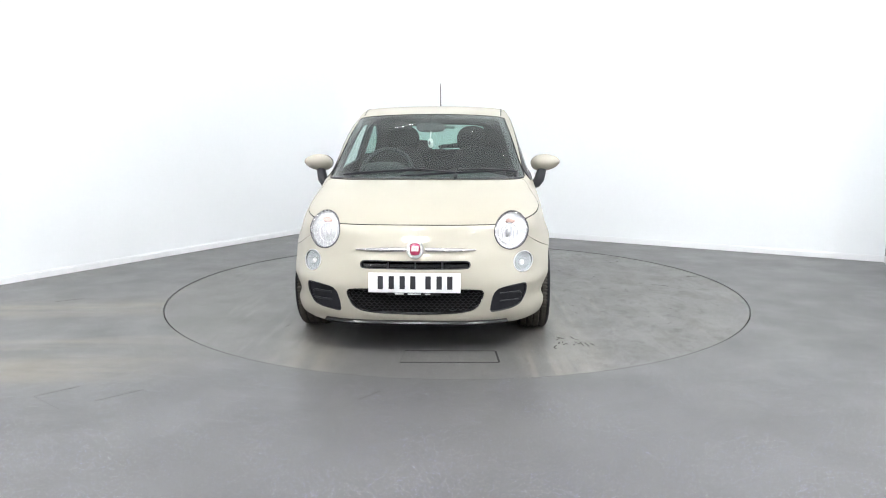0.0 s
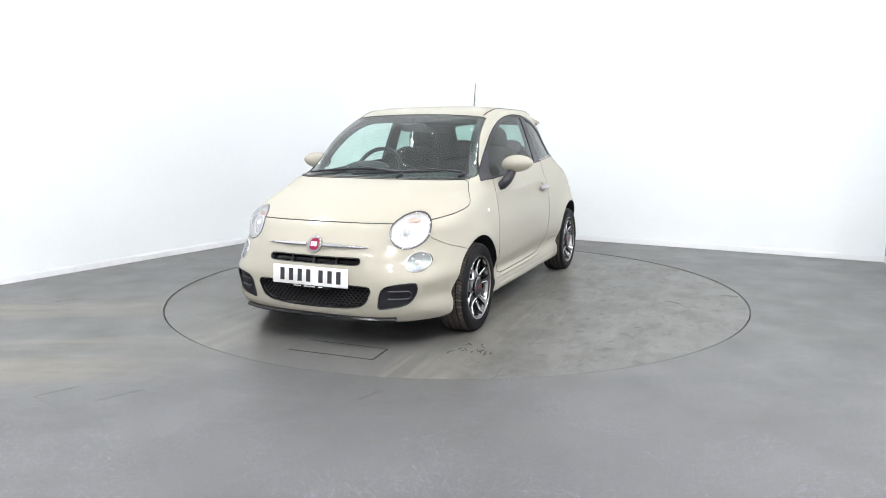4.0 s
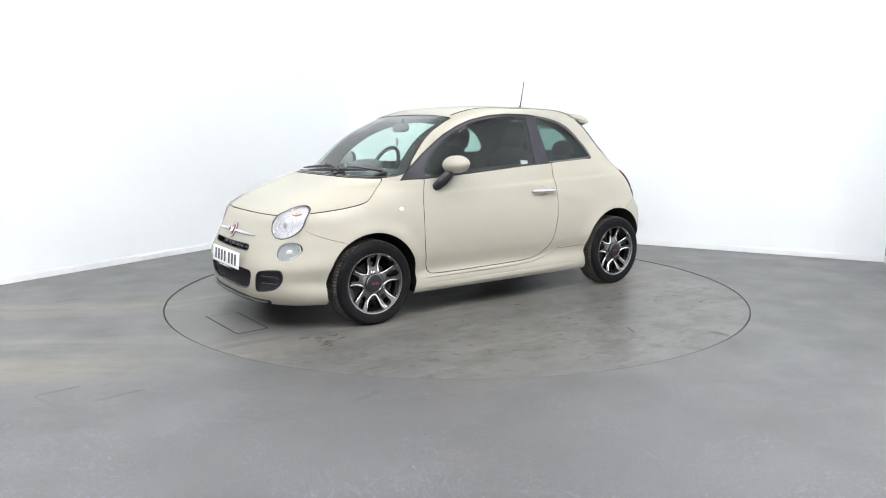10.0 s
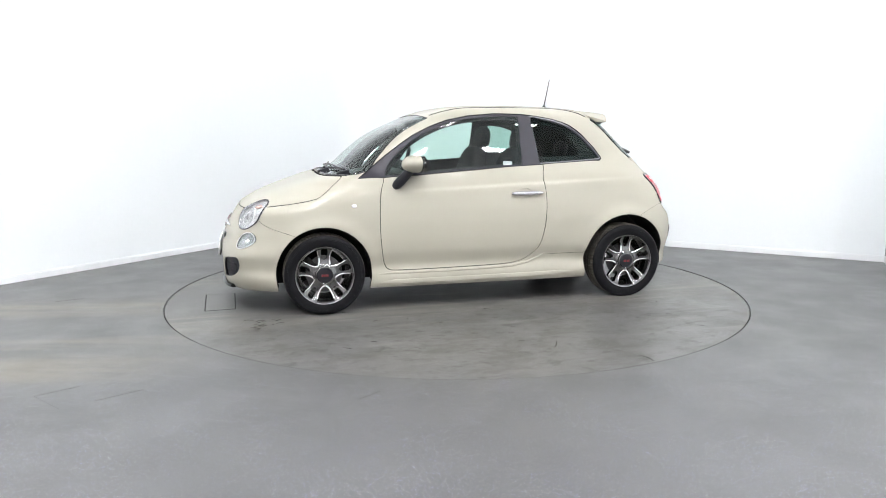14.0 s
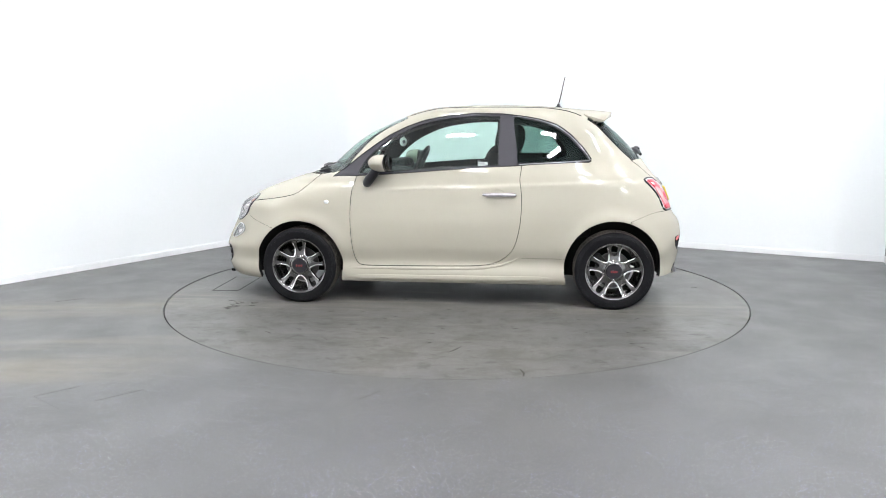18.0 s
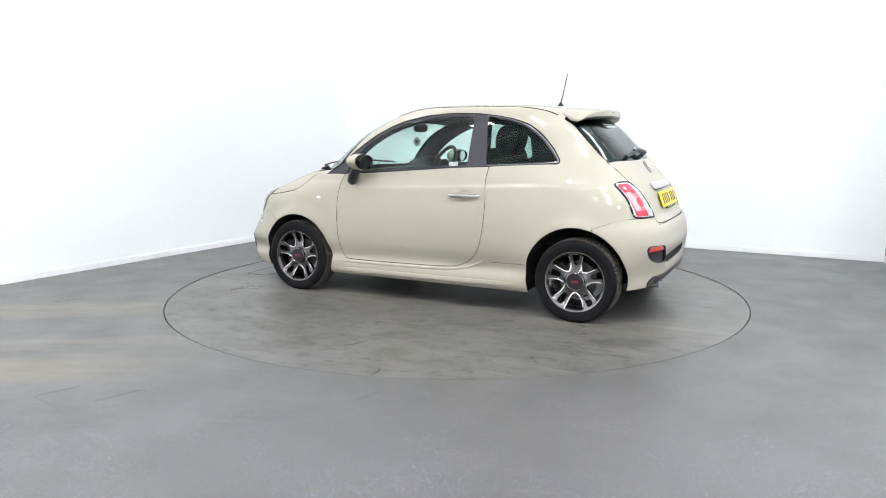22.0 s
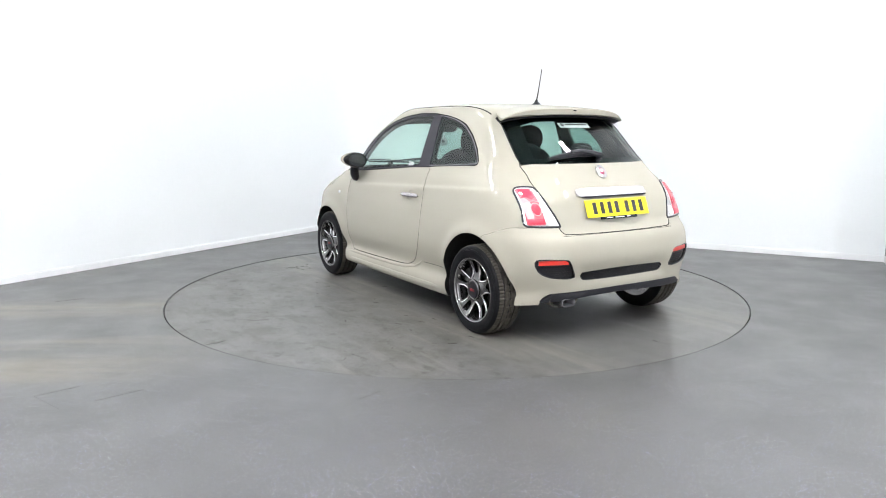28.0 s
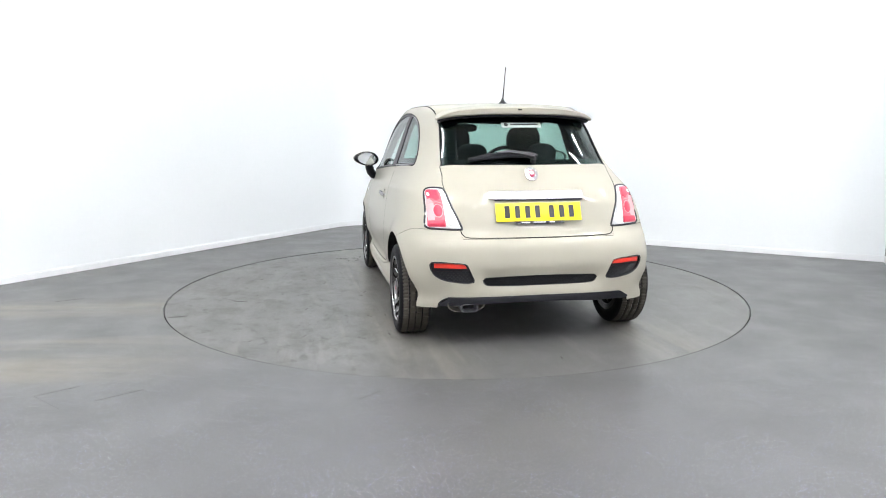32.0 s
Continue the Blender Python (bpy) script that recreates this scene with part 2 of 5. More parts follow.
def bm_lathe(profile, n=48, axis="Y", at=(0, 0, 0)):
    """Turns (radius, height) pairs round an axis."""
    bm = bmesh.new()
    rings = []
    for r, hgt in profile:
        ring = []
        for k in range(n if r > 1e-6 else 1):
            a = 2 * math.pi * k / n
            c, s = r * math.cos(a), r * math.sin(a)
            v = {"Y": (c, hgt, s), "Z": (c, s, hgt), "X": (hgt, c, s)}[axis]
            ring.append(bm.verts.new(Vector(v) + Vector(at)))
        rings.append(ring)
    for p, q in zip(rings, rings[1:]):
        for k in range(n):
            quad = [p[k % len(p)], p[(k + 1) % len(p)], q[(k + 1) % len(q)], q[k % len(q)]]
            quad = list(dict.fromkeys(quad))
            if len(quad) > 2:
                bm.faces.new(quad)
    return bm


def bm_tube(path, radius, sides=8, closed=False, flat=1.0):
    """A round tube along a path; radius a number or one for each point. flat squashes it across."""
    bm = bmesh.new()
    pts = [Vector(p) for p in path]
    n = len(pts)
    rings = []
    for i, p in enumerate(pts):
        a, c = pts[(i - 1) % n if closed else max(i - 1, 0)], pts[(i + 1) % n if closed else min(i + 1, n - 1)]
        d = (c - a).normalized()
        up = Vector((0, 0, 1)) if abs(d.z) < 0.9 else Vector((1, 0, 0))
        x = d.cross(up).normalized()
        y = x.cross(d)
        r = radius if isinstance(radius, (int, float)) else radius[i]
        rings.append([bm.verts.new(p + r * (x * math.cos(2 * math.pi * k / sides) + flat * y * math.sin(2 * math.pi * k / sides))) for k in range(sides)])
    for i in range(n if closed else n - 1):
        p, q = rings[i], rings[(i + 1) % n]
        for k in range(sides):
            bm.faces.new((p[k], p[(k + 1) % sides], q[(k + 1) % sides], q[k]))
    if not closed:
        bm.faces.new(rings[0][::-1])
        bm.faces.new(rings[-1])
    return bm


# ---- the car's outer surface: level slices, each a rounded oval from nose to tail ----
def curve(*pairs):
    """A smooth curve through (z, value) pairs that does not overshoot."""
    x, y = np.array(pairs, float).T
    d = np.diff(y) / np.diff(x)
    g = np.zeros(len(x))
    for i in range(1, len(x) - 1):
        if d[i - 1] * d[i] > 0:
            w1, w2 = 2 * (x[i + 1] - x[i]) + x[i] - x[i - 1], x[i + 1] - x[i] + 2 * (x[i] - x[i - 1])
            g[i] = (w1 + w2) / (w1 / d[i - 1] + w2 / d[i])
    g[0], g[-1] = d[0], d[-1]

    def at(q):
        q = np.clip(np.asarray(q, float), x[0], x[-1])
        i = np.clip(np.searchsorted(x, q, side="right") - 1, 0, len(x) - 2)
        hh = x[i + 1] - x[i]
        s = (q - x[i]) / hh
        return (1 + 2 * s) * (1 - s) ** 2 * y[i] + s * (1 - s) ** 2 * hh * g[i] + s * s * (3 - 2 * s) * y[i + 1] + s * s * (s - 1) * hh * g[i + 1]
    return at


TOP, LOW = 1.467, 0.165
nose = curve((.165, .665), (.19, .685), (.25, .70), (.35, .708), (.45, .702), (.52, .688), (.60, .652), (.66, .617), (.70, .592), (.732, .565), (.76, .52),
             (.789, .468), (.82, .402), (.85, .327), (.88, .243), (.91, .15), (.935, .065), (.955, -.02), (.975, -.095), (1.0, -.146), (1.10, -.262),
             (1.198, -.382), (1.26, -.482), (1.322, -.615), (1.39, -.776), (1.42, -.865), (1.44, -.94), (1.452, -1.02), (1.46, -1.13), (1.465, -1.28), (1.467, -1.40))
tail = curve((.165, -2.74), (.20, -2.77), (.30, -2.803), (.40, -2.818), (.50, -2.826), (.58, -2.818), (.63, -2.80), (.66, -2.775), (.70, -2.752), (.75, -2.735),
             (.80, -2.716), (.84, -2.70), (.90, -2.66), (1.0, -2.578), (1.06, -2.535), (1.12, -2.48), (1.2, -2.402), (1.28, -2.317), (1.337, -2.245), (1.40, -2.15),
             (1.427, -2.06), (1.445, -1.90), (1.455, -1.78), (1.462, -1.668), (1.466, -1.54), (1.467, -1.44))
half = curve((.165, .755), (.18, .775), (.22, .785), (.26, .781), (.285, .769), (.31, .759), (.36, .770), (.408, .7865), (.42, .7895), (.44, .791), (.5, .796), (.6, .797), (.7, .79), (.754, .782),
             (.818, .770), (.86, .760), (.90, .7485), (.95, .7335), (1.0, .7175), (1.05, .7013), (1.1, .6846), (1.2, .6493), (1.3, .612), (1.36, .586), (1.39, .573),
             (1.41, .562), (1.43, .545), (1.44, .508), (1.448, .455), (1.456, .36), (1.462, .25), (1.465, .16), (1.467, .01))
mid_f = curve((.165, 0), (.55, 0), (.65, -.05), (.754, -.25), (.85, -.6), (.93, -1.0), (1.0, -1.2), (1.3, -1.3), (1.467, -1.41))
mid_r = curve((.165, -2.2), (.6, -2.19), (.75, -2.13), (.9, -1.93), (1.0, -1.70), (1.1, -1.53), (1.2, -1.45), (1.3, -1.43), (1.467, -1.42))
pow_f = curve((.165, 3.0), (.33, 3.6), (.40, 3.6), (.45, 3.2), (.52, 2.7), (.6, 2.6), (.66, 2.75), (.70, 3.0), (.75, 3.2), (.8, 3.4), (.88, 3.8), (.95, 5.1), (1.1, 5.4), (1.37, 6.0), (1.42, 5.2), (1.44, 4.0), (1.455, 3.0), (1.467, 2.4))
pow_r = curve((.165, 4.0), (.5, 4.1), (.7, 3.9), (.9, 4.1), (1.05, 4.5), (1.2, 4.7), (1.33, 5.0), (1.4, 4.8), (1.44, 3.8), (1.455, 3.0), (1.467, 2.4))
ARCHES = ((0.0, 0.285, 0.330), (-2.29, 0.297, 0.342))   # x, z, radius of the wheel arches


def swell(x, z):
    """How far the side stands out: arch lips and the crease under the windows."""
    bow = -(0.010 + 0.010 * np.clip((z - 0.95) / 0.25, 0, 1)) * ((x + 1.15) / 1.2) ** 2
    low, out = np.clip((1.2 - z) / 0.2, 0, 1), 0.0
    for ax, az, r in ARCHES:
        d = np.hypot(x - ax, z - az) - r
        out = out + 0.022 * np.exp(-(d / 0.055) ** 2) * np.clip((z - 0.20) / 0.2, 0, 1)
    line = 0.868 - 0.036 * (x + 1.1)
    fade = np.clip((x + 2.5) / 0.15, 0, 1) * np.clip((-0.45 - x) / 0.3, 0, 1)
    return bow + low * (out + 0.0032 * fade * np.tanh((line - z) / 0.007) * np.exp(-((line - z) / 0.05) ** 2))


def taper(x, z):
    """How the cabin narrows towards the tail."""
    s = np.clip((z - 0.88) / 0.24, 0, 1)
    return 1 - 0.062 * np.clip((-1.3 - x) / 0.85, 0, 1.3) ** 1.5 * s * s * (3 - 2 * s)


def dent(y, z):
    """The shallow undercut of the rear bumper above its grille."""
    return 0.018 * np.clip((0.478 - z) / 0.046, 0, 1) * np.clip((z - 0.345) / 0.03, 0, 1) * np.clip((0.40 - np.abs(y)) / 0.05, 0, 1)


def side_y(x, z):
    """Half the width at (x, z)."""
    xf, xr, w, a, c, n, m = nose(z), tail(z), half(z), mid_f(z), mid_r(z), pow_f(z), pow_r(z)
    u = np.clip(np.where(x > a, (x - a) / np.maximum(xf - a, 1e-4), np.where(x < c, (c - x) / np.maximum(c - xr, 1e-4), 0)), 0, 1)
    e = np.where(x > a, n, m)
    y = w * (1 - u ** e) ** (1 / e)
    return y * taper(x, z) + swell(x, z) * np.clip(y / w * 3 - 2, 0, 1)


def front_x(y, z):
    w, a, n = half(z), mid_f(z), pow_f(z)
    return a + (nose(z) - a) * (1 - np.clip(np.abs(y) / w, 0, 1) ** n) ** (1 / n)


def rear_x(y, z):
    w, c, n = half(z), mid_r(z), pow_r(z)
    x = tail(z)
    for _ in range(6):
        x = c + (tail(z) - c) * (1 - np.clip(np.abs(y) / (w * taper(x, z)), 0, 1) ** n) ** (1 / n)
    return x + dent(y, z)


def skin(step=0.016, along=230, even=3):
    """The whole skin as points, normals and triangles."""
    zz = np.linspace(LOW, TOP, 6000)
    cost = np.sqrt(np.diff(zz) ** 2 + np.maximum.reduce([np.diff(g(zz)) ** 2 for g in (nose, tail, half)]))
    run = np.concatenate([[0], np.cumsum(cost)])
    levels = np.interp(np.linspace(0, run[-1], int(run[-1] / step)), run, zz)
    rows = []
    for z in levels:
        a = np.linspace(0, math.pi / 2, 260)
        xf, xr, w, p, q, n, m = (float(g(z)) for g in (nose, tail, half, mid_f, mid_r, pow_f, pow_r))
        x = np.concatenate([p + (xf - p) * np.cos(a) ** (2 / n), np.linspace(p, q, 200)[1:-1], q + (xr - q) * np.sin(a) ** (2 / m)])
        y = np.concatenate([w * np.sin(a) ** (2 / n), np.full(198, w), w * np.cos(a) ** (2 / m)])
        y = y * taper(x, z) + swell(x, z) * np.clip(y / w * 3 - 2, 0, 1)
        x = x + np.where(x < -2.5, dent(y, z), 0)
        s = np.concatenate([[0], np.cumsum(np.hypot(np.diff(x), np.diff(y)))])
        g = np.linspace(0, s[-1], along)
        rows.append(np.stack([np.interp(g, s, x), np.interp(g, s, y), np.full(along, z)], -1))
    g = np.array(rows)
    g[:, 0, 1] = g[:, -1, 1] = 0
    left = g.reshape(-1, 3)
    k = len(levels)
    idx = np.arange(k * along).reshape(k, along)
    other = idx.copy()
    other[:, 1:-1] = k * along + np.arange(k * (along - 2)).reshape(k, along - 2)
    points = np.concatenate([left, g[:, 1:-1].reshape(-1, 3) * [1, -1, 1]])

    def tris(i, flip):
        a, b, c, d = i[:-1, :-1].ravel(), i[:-1, 1:].ravel(), i[1:, 1:].ravel(), i[1:, :-1].ravel()
        t = np.concatenate([np.stack([a, c, b], -1), np.stack([a, d, c], -1)])
        return t[:, ::-1] if flip else t
    t = np.concatenate([tris(idx, False), tris(other, True)])
    c = np.cross(points[t[:, 1]] - points[t[:, 0]], points[t[:, 2]] - points[t[:, 0]])
    normal = np.zeros_like(points)
    for j in range(3):
        np.add.at(normal, t[:, j], c)
    normal /= np.maximum(np.linalg.norm(normal, axis=1, keepdims=True), 1e-12)
    for _ in range(even):
        # even out the shading, as pressed steel does
        total, sums = normal[t].sum(1), np.zeros_like(normal)
        for j in range(3):
            np.add.at(sums, t[:, j], total)
        normal = sums / np.maximum(np.linalg.norm(sums, axis=1, keepdims=True), 1e-12)
    if (normal[:, 1] * points[:, 1]).sum() < 0:
        normal, t = -normal, t[:, ::-1]
    return points, normal, t


def clip(surface, field):
    """The part of a surface where the field is positive."""
    p, n, t = surface
    f = field(p[:, 0], p[:, 1], p[:, 2])
    f = np.where(np.abs(f) < 1e-6, 1e-6, f)
    s = f[t] > 0
    count = s.sum(1)
    keep = [t[count == 3]]
    cut, flags = t[(count == 1) | (count == 2)], s[(count == 1) | (count == 2)]
    if len(cut):
        lone_in = flags.sum(1) == 1
        odd = np.where(lone_in, flags.argmax(1), (~flags).argmax(1))
        r = np.arange(len(cut))
        a, b, c = cut[r, odd], cut[r, (odd + 1) % 3], cut[r, (odd + 2) % 3]
        edges = np.concatenate([np.stack([a, b], -1), np.stack([a, c], -1)])
        key, inverse = np.unique(np.sort(edges, 1), axis=0, return_inverse=True)
        inverse = inverse.ravel()
        w = (f[key[:, 0]] / (f[key[:, 0]] - f[key[:, 1]]))[:, None]
        q = len(p) + inverse
        ab, ac = q[:len(cut)], q[len(cut):]
        p = np.concatenate([p, p[key[:, 0]] * (1 - w) + p[key[:, 1]] * w])
        n = np.concatenate([n, n[key[:, 0]] * (1 - w) + n[key[:, 1]] * w])
        i, o = lone_in, ~lone_in
        keep += [np.stack([a, ab, ac], -1)[i], np.stack([ab, b, c], -1)[o], np.stack([ab, c, ac], -1)[o]]
    t = np.concatenate(keep)
    used, t = np.unique(t, return_inverse=True)
    n = n[used] / np.maximum(np.linalg.norm(n[used], axis=1, keepdims=True), 1e-9)
    return p[used], n, t.reshape(-1, 3)


def sheet(surface, depth=0.012, lift=0.0, back=False):
    """A mesh of a piece of skin with a rim turned inwards; with back, a closed plate."""
    p, n, t = surface
    p = p + n * lift
    e = np.sort(np.concatenate([t[:, [0, 1]], t[:, [1, 2]], t[:, [2, 0]]]), 1)
    d = np.concatenate([t[:, [0, 1]], t[:, [1, 2]], t[:, [2, 0]]])
    _, first, counts = np.unique(e, axis=0, return_index=True, return_counts=True)
    rim = d[first[counts == 1]]
    m = len(p)
    verts = np.concatenate([p, p - n * depth])
    faces, normals = [t], [n[t].reshape(-1, 3)]
    if len(rim):
        a, b = rim[:, 0], rim[:, 1]
        quads = np.stack([b, a, a + m, b + m], -1)
        fn = np.cross(verts[quads[:, 1]] - verts[quads[:, 0]], verts[quads[:, 3]] - verts[quads[:, 0]])
        fn /= np.maximum(np.linalg.norm(fn, axis=1, keepdims=True), 1e-12)
        two = np.concatenate([quads[:, [0, 1, 2]], quads[:, [0, 2, 3]]])
        faces.append(two)
        normals.append(np.repeat(np.concatenate([fn, fn]), 3, axis=0))
    if back:
        faces.append(t[:, ::-1] + m)
        normals.append(-n[t[:, ::-1]].reshape(-1, 3))
    faces, normals = np.concatenate(faces), np.concatenate(normals)
    used, faces = np.unique(faces, return_inverse=True)
    faces = faces.reshape(-1, 3)
    me = bpy.data.meshes.new("sheet")
    me.from_pydata(verts[used].tolist(), [], faces.tolist())
    me.polygons.foreach_set("use_smooth", np.ones(len(faces), bool))
    if len(me.loops) == len(normals):
        me.normals_split_custom_set(normals.tolist())
    return me


def painted(surface, depth):
    """A painted panel whose turned-in rim is coloured dark for the shade in the shut line."""
    me = sheet(surface, depth)
    me.materials.append(PAINT)
    me.materials.append(SEAM_SHADE)
    index = np.ones(len(me.polygons), np.int32)
    index[:len(surface[2])] = 0
    me.polygons.foreach_set("material_index", index)
    return me


def pane(surface, depth, lift, outer_face, inner_face):
    """A closed pane of glass."""
    me = sheet(surface, depth, lift, True)
    me.materials.append(outer_face)
    me.materials.append(inner_face)
    index = np.zeros(len(me.polygons), np.int32)
    index[len(index) - len(surface[2]):] = 1
    me.polygons.foreach_set("material_index", index)
    return me


def inside(poly):
    """Signed distance to a closed outline, positive within: a function of two arrays."""
    q = np.array(poly, float)
    r = np.roll(q, -1, axis=0)

    def at(u, v):
        best = np.full(u.shape, 1e9)
        odd = np.zeros(u.shape, bool)
        for (ax, ay), (bx, by) in zip(q, r):
            ex, ey = bx - ax, by - ay
            k = np.clip(((u - ax) * ex + (v - ay) * ey) / (ex * ex + ey * ey + 1e-12), 0, 1)
            best = np.minimum(best, (u - ax - k * ex) ** 2 + (v - ay - k * ey) ** 2)
            if ay != by:
                odd ^= ((ay > v) != (by > v)) & (u < (bx - ax) * (v - ay) / (by - ay) + ax)
        return np.where(odd, 1, -1) * np.sqrt(best)
    return at


def rounded(points, steps=5):
    """A closed outline with softened corners, through a Catmull-Rom curve."""
    out, n = [], len(points)
    q = [Vector(p) for p in points]
    for i in range(n):
        a, b, c, d = q[i - 1], q[i], q[(i + 1) % n], q[(i + 2) % n]
        for k in range(steps):
            s = k / steps
            out.append(tuple(0.5 * (2 * b + (c - a) * s + (2 * a - 5 * b + 4 * c - d) * s * s + (3 * b - a - 3 * c + d) * s ** 3)))
    return out


def both(*fields):
    return lambda x, y, z: np.minimum.reduce([f(x, y, z) for f in fields])


def but(field, gap=0.0):
    return lambda x, y, z: -field(x, y, z) - gap


def grown(field, by):
    return lambda x, y, z: field(x, y, z) + by


SIDE_L = lambda x, y, z: y - 0.2
SIDE_R = lambda x, y, z: -y - 0.2
# ---- the room ----
CORNER = Vector((-1.36, 4.16, 0.0))
LEFT_DIR, RIGHT_DIR = Vector((-0.512, -0.859, 0)).normalized(), Vector((0.876, -0.482, 0)).normalized()
COVE = 0.55
WALL_H = CEILING_Z


def strip_mesh(path, z0, z1, thick):
    """An upright slab along a path; its thickness goes to the left of the path."""
    bm = bmesh.new()
    rows = []
    for i, p in enumerate(path):
        a, c = path[max(i - 1, 0)], path[min(i + 1, len(path) - 1)]
        d = (c - a).normalized()
        n = Vector((-d.y, d.x, 0))
        rows.append([bm.verts.new((p.x + n.x * o, p.y + n.y * o, z)) for o, z in ((0, z0), (0, z1), (thick, z1), (thick, z0))])
    for p, q in zip(rows, rows[1:]):
        for k in range(4):
            bm.faces.new((p[k], q[k], q[(k + 1) % 4], p[(k + 1) % 4]))
    bm.faces.new(rows[0])
    bm.faces.new(rows[-1][::-1])
    return bm


LEFT_END = CORNER + LEFT_DIR * 13.0
RIGHT_END = Vector((4.175, 1.19, 0.0))
RIGHT_DIR = (RIGHT_END - CORNER).normalized()
start, stop = CORNER + LEFT_DIR * COVE, CORNER + RIGHT_DIR * COVE
bend = [start.lerp(CORNER, k / 12).lerp(CORNER.lerp(stop, k / 12), k / 12) for k in range(13)]
back_path = [LEFT_END] + [LEFT_END.lerp(start, k / 8) for k in range(1, 8)] + bend + [stop.lerp(RIGHT_END, k / 6) for k in range(1, 7)]
RETURN_DIR = Vector((-0.40, -0.916, 0))
ret_path = [RIGHT_END + Vector((0.01, 0, 0)), RIGHT_END + Vector((0.01, 0, 0)) + RETURN_DIR * 0.9]
side_path = [ret_path[-1], ret_path[-1] + Vector((2.2, -1.2, 0)), Vector((5.6, -8.6, 0))]
outer = [Vector((5.6, -8.6, 0)), Vector((-8.05, -8.6, 0)), LEFT_END]


def wall(name, path, label, paint=WALL):
    ob = smooth(part(name, strip_mesh(path, 0.0, WALL_H, 0.15), paint), 30)
    return tagged(ob, label, kind="structure")


def skirting(path):
    ob = smooth(part("baseboard", joined(strip_mesh(path, 0.0, 0.052, -0.014), strip_mesh(path, 0.052, 0.062, -0.008)), SKIRT), 30)
    return tagged(ob, "white satin skirting board along the foot of the wall", kind="structure")


wall("wall_back", back_path, "plain white painted studio wall with a curved corner")
wall("wall_return", ret_path, "white painted wall return beside the studio corner")
wall("wall_side", side_path, "plain white painted wall on the open side of the studio")
# unseen wall behind the camera, kept pale to bounce light onto the car
wall("bounce_wall", outer, "unseen matt pale grey wall added to bounce light", STUDIO)
skirting(back_path)
skirting(ret_path)


FLOOR_Z = 0.003   # the fixed floor stands a little above the turntable


def ring_floor(inner, edge, z):
    """A square sheet with a round hole."""
    bm = bmesh.new()
    n = 160
    a = [bm.verts.new((inner * math.cos(2 * math.pi * k / n), inner * math.sin(2 * math.pi * k / n), z)) for k in range(n)]
    d = [bm.verts.new((inner * math.cos(2 * math.pi * k / n), inner * math.sin(2 * math.pi * k / n), z - 0.05)) for k in range(n)]
    b = []
    for k in range(n):
        c, s = math.cos(2 * math.pi * k / n), math.sin(2 * math.pi * k / n)
        r = edge / max(abs(c), abs(s))
        b.append(bm.verts.new((r * c, r * s, z)))
    for k in range(n):
        j = (k + 1) % n
        bm.faces.new((a[k], b[k], b[j], a[j]))
        bm.faces.new((a[k], a[j], d[j], d[k]))
    return bm


tagged(part("floor", ring_floor(TABLE_RADIUS + 0.0035, 16.0, FLOOR_Z), FLOOR), "grey speckled safety vinyl studio floor with dusty tyre tracks", kind="structure")
pit = part("turntable_pit", bm_lathe([(0, -0.051), (TABLE_RADIUS + 0.1, -0.051)], 96, "Z"), UNDER)
tagged(pit, "dark pit under the turntable", kind="structure")
roof = part("ceiling", bm_box(32, 32, 0.1, (0, 0, CEILING_Z + 0.05)), CEILING)
tagged(roof, "grey studio ceiling above the light panels", kind="structure")


for y in (-7.8, -6.0, -4.25, -2.5, -0.7):
    beam = part("ceiling_beam", bm_box(15.0, 0.09, 0.16, (-0.5, y, CEILING_Z - 0.08), 0.01), STUDIO_PALE)
    tagged(beam, "pale steel beam under the grey studio ceiling", kind="structure")


def ceiling_light(w, d, lit, label):
    e = new("ceiling_light")
    tagged(e, label, "ceiling light", "studio ceiling lights")
    smooth(part("diffuser", bm_box(w, d, 0.02, (0, 0, -0.045), 0.006), lit, e, "glowing white diffuser"))
    smooth(part("light_frame", joined(bm_box(w + .06, 0.025, 0.05, (0, d / 2 + .015, -0.025)), bm_box(w + .06, 0.025, 0.05, (0, -d / 2 - .015, -0.025)),
                                      bm_box(0.03, d + .01, 0.05, (w / 2 + .015, 0, -0.025)), bm_box(0.03, d + .01, 0.05, (-w / 2 - .015, 0, -0.025)), bm_box(w + .04, d + .02, 0.015, (0, 0, -0.006))), WHITE, e))
    return e


small = [(x, y) for y in (-6.9, -5.0, -3.2) for x in (-3.3, -0.9, 1.5, 3.9)]
side = [(-4.2, -1.4, 60), (-3.3, 0.1, 60), (4.4, -1.6, -30), (3.2, -0.9, -30), (3.6, 0.3, -30)]


def hang(light, places):
    for i, (x, y, turn) in enumerate(places):
        m = pose(x, y, CEILING_Z, 0, 0, turn)
        if i:
            copy_thing(light, m)
        else:
            light.matrix_basis = m


hang(ceiling_light(0.60, 0.24, PANEL, "oblong white light panel under the ceiling"), [(x, y, 0) for x, y in small])
# unseen fill lights added to brighten the back walls, turned away from the car
wall_fills = []
for along, inward, turn, steps in ((LEFT_DIR, RIGHT_DIR, 59, (1.2, 3.0, 4.8)), (RIGHT_DIR, LEFT_DIR, -28, (1.2, 3.0, 4.8))):
    for d in steps:
        p = CORNER + along * d + inward * 1.3
        wall_fills.append((p.x, p.y, turn))
washer = ceiling_light(0.90, 0.20, WALL_FILL, "unseen fill light added to brighten the wall")
for i, (x, y, turn) in enumerate(wall_fills):
    m = pose(x, y, CEILING_Z - 0.14, 0, 0, turn) @ pose(0, 0, 0, 60, 0, 0)
    if i:
        copy_thing(washer, m)
    else:
        washer.matrix_basis = m
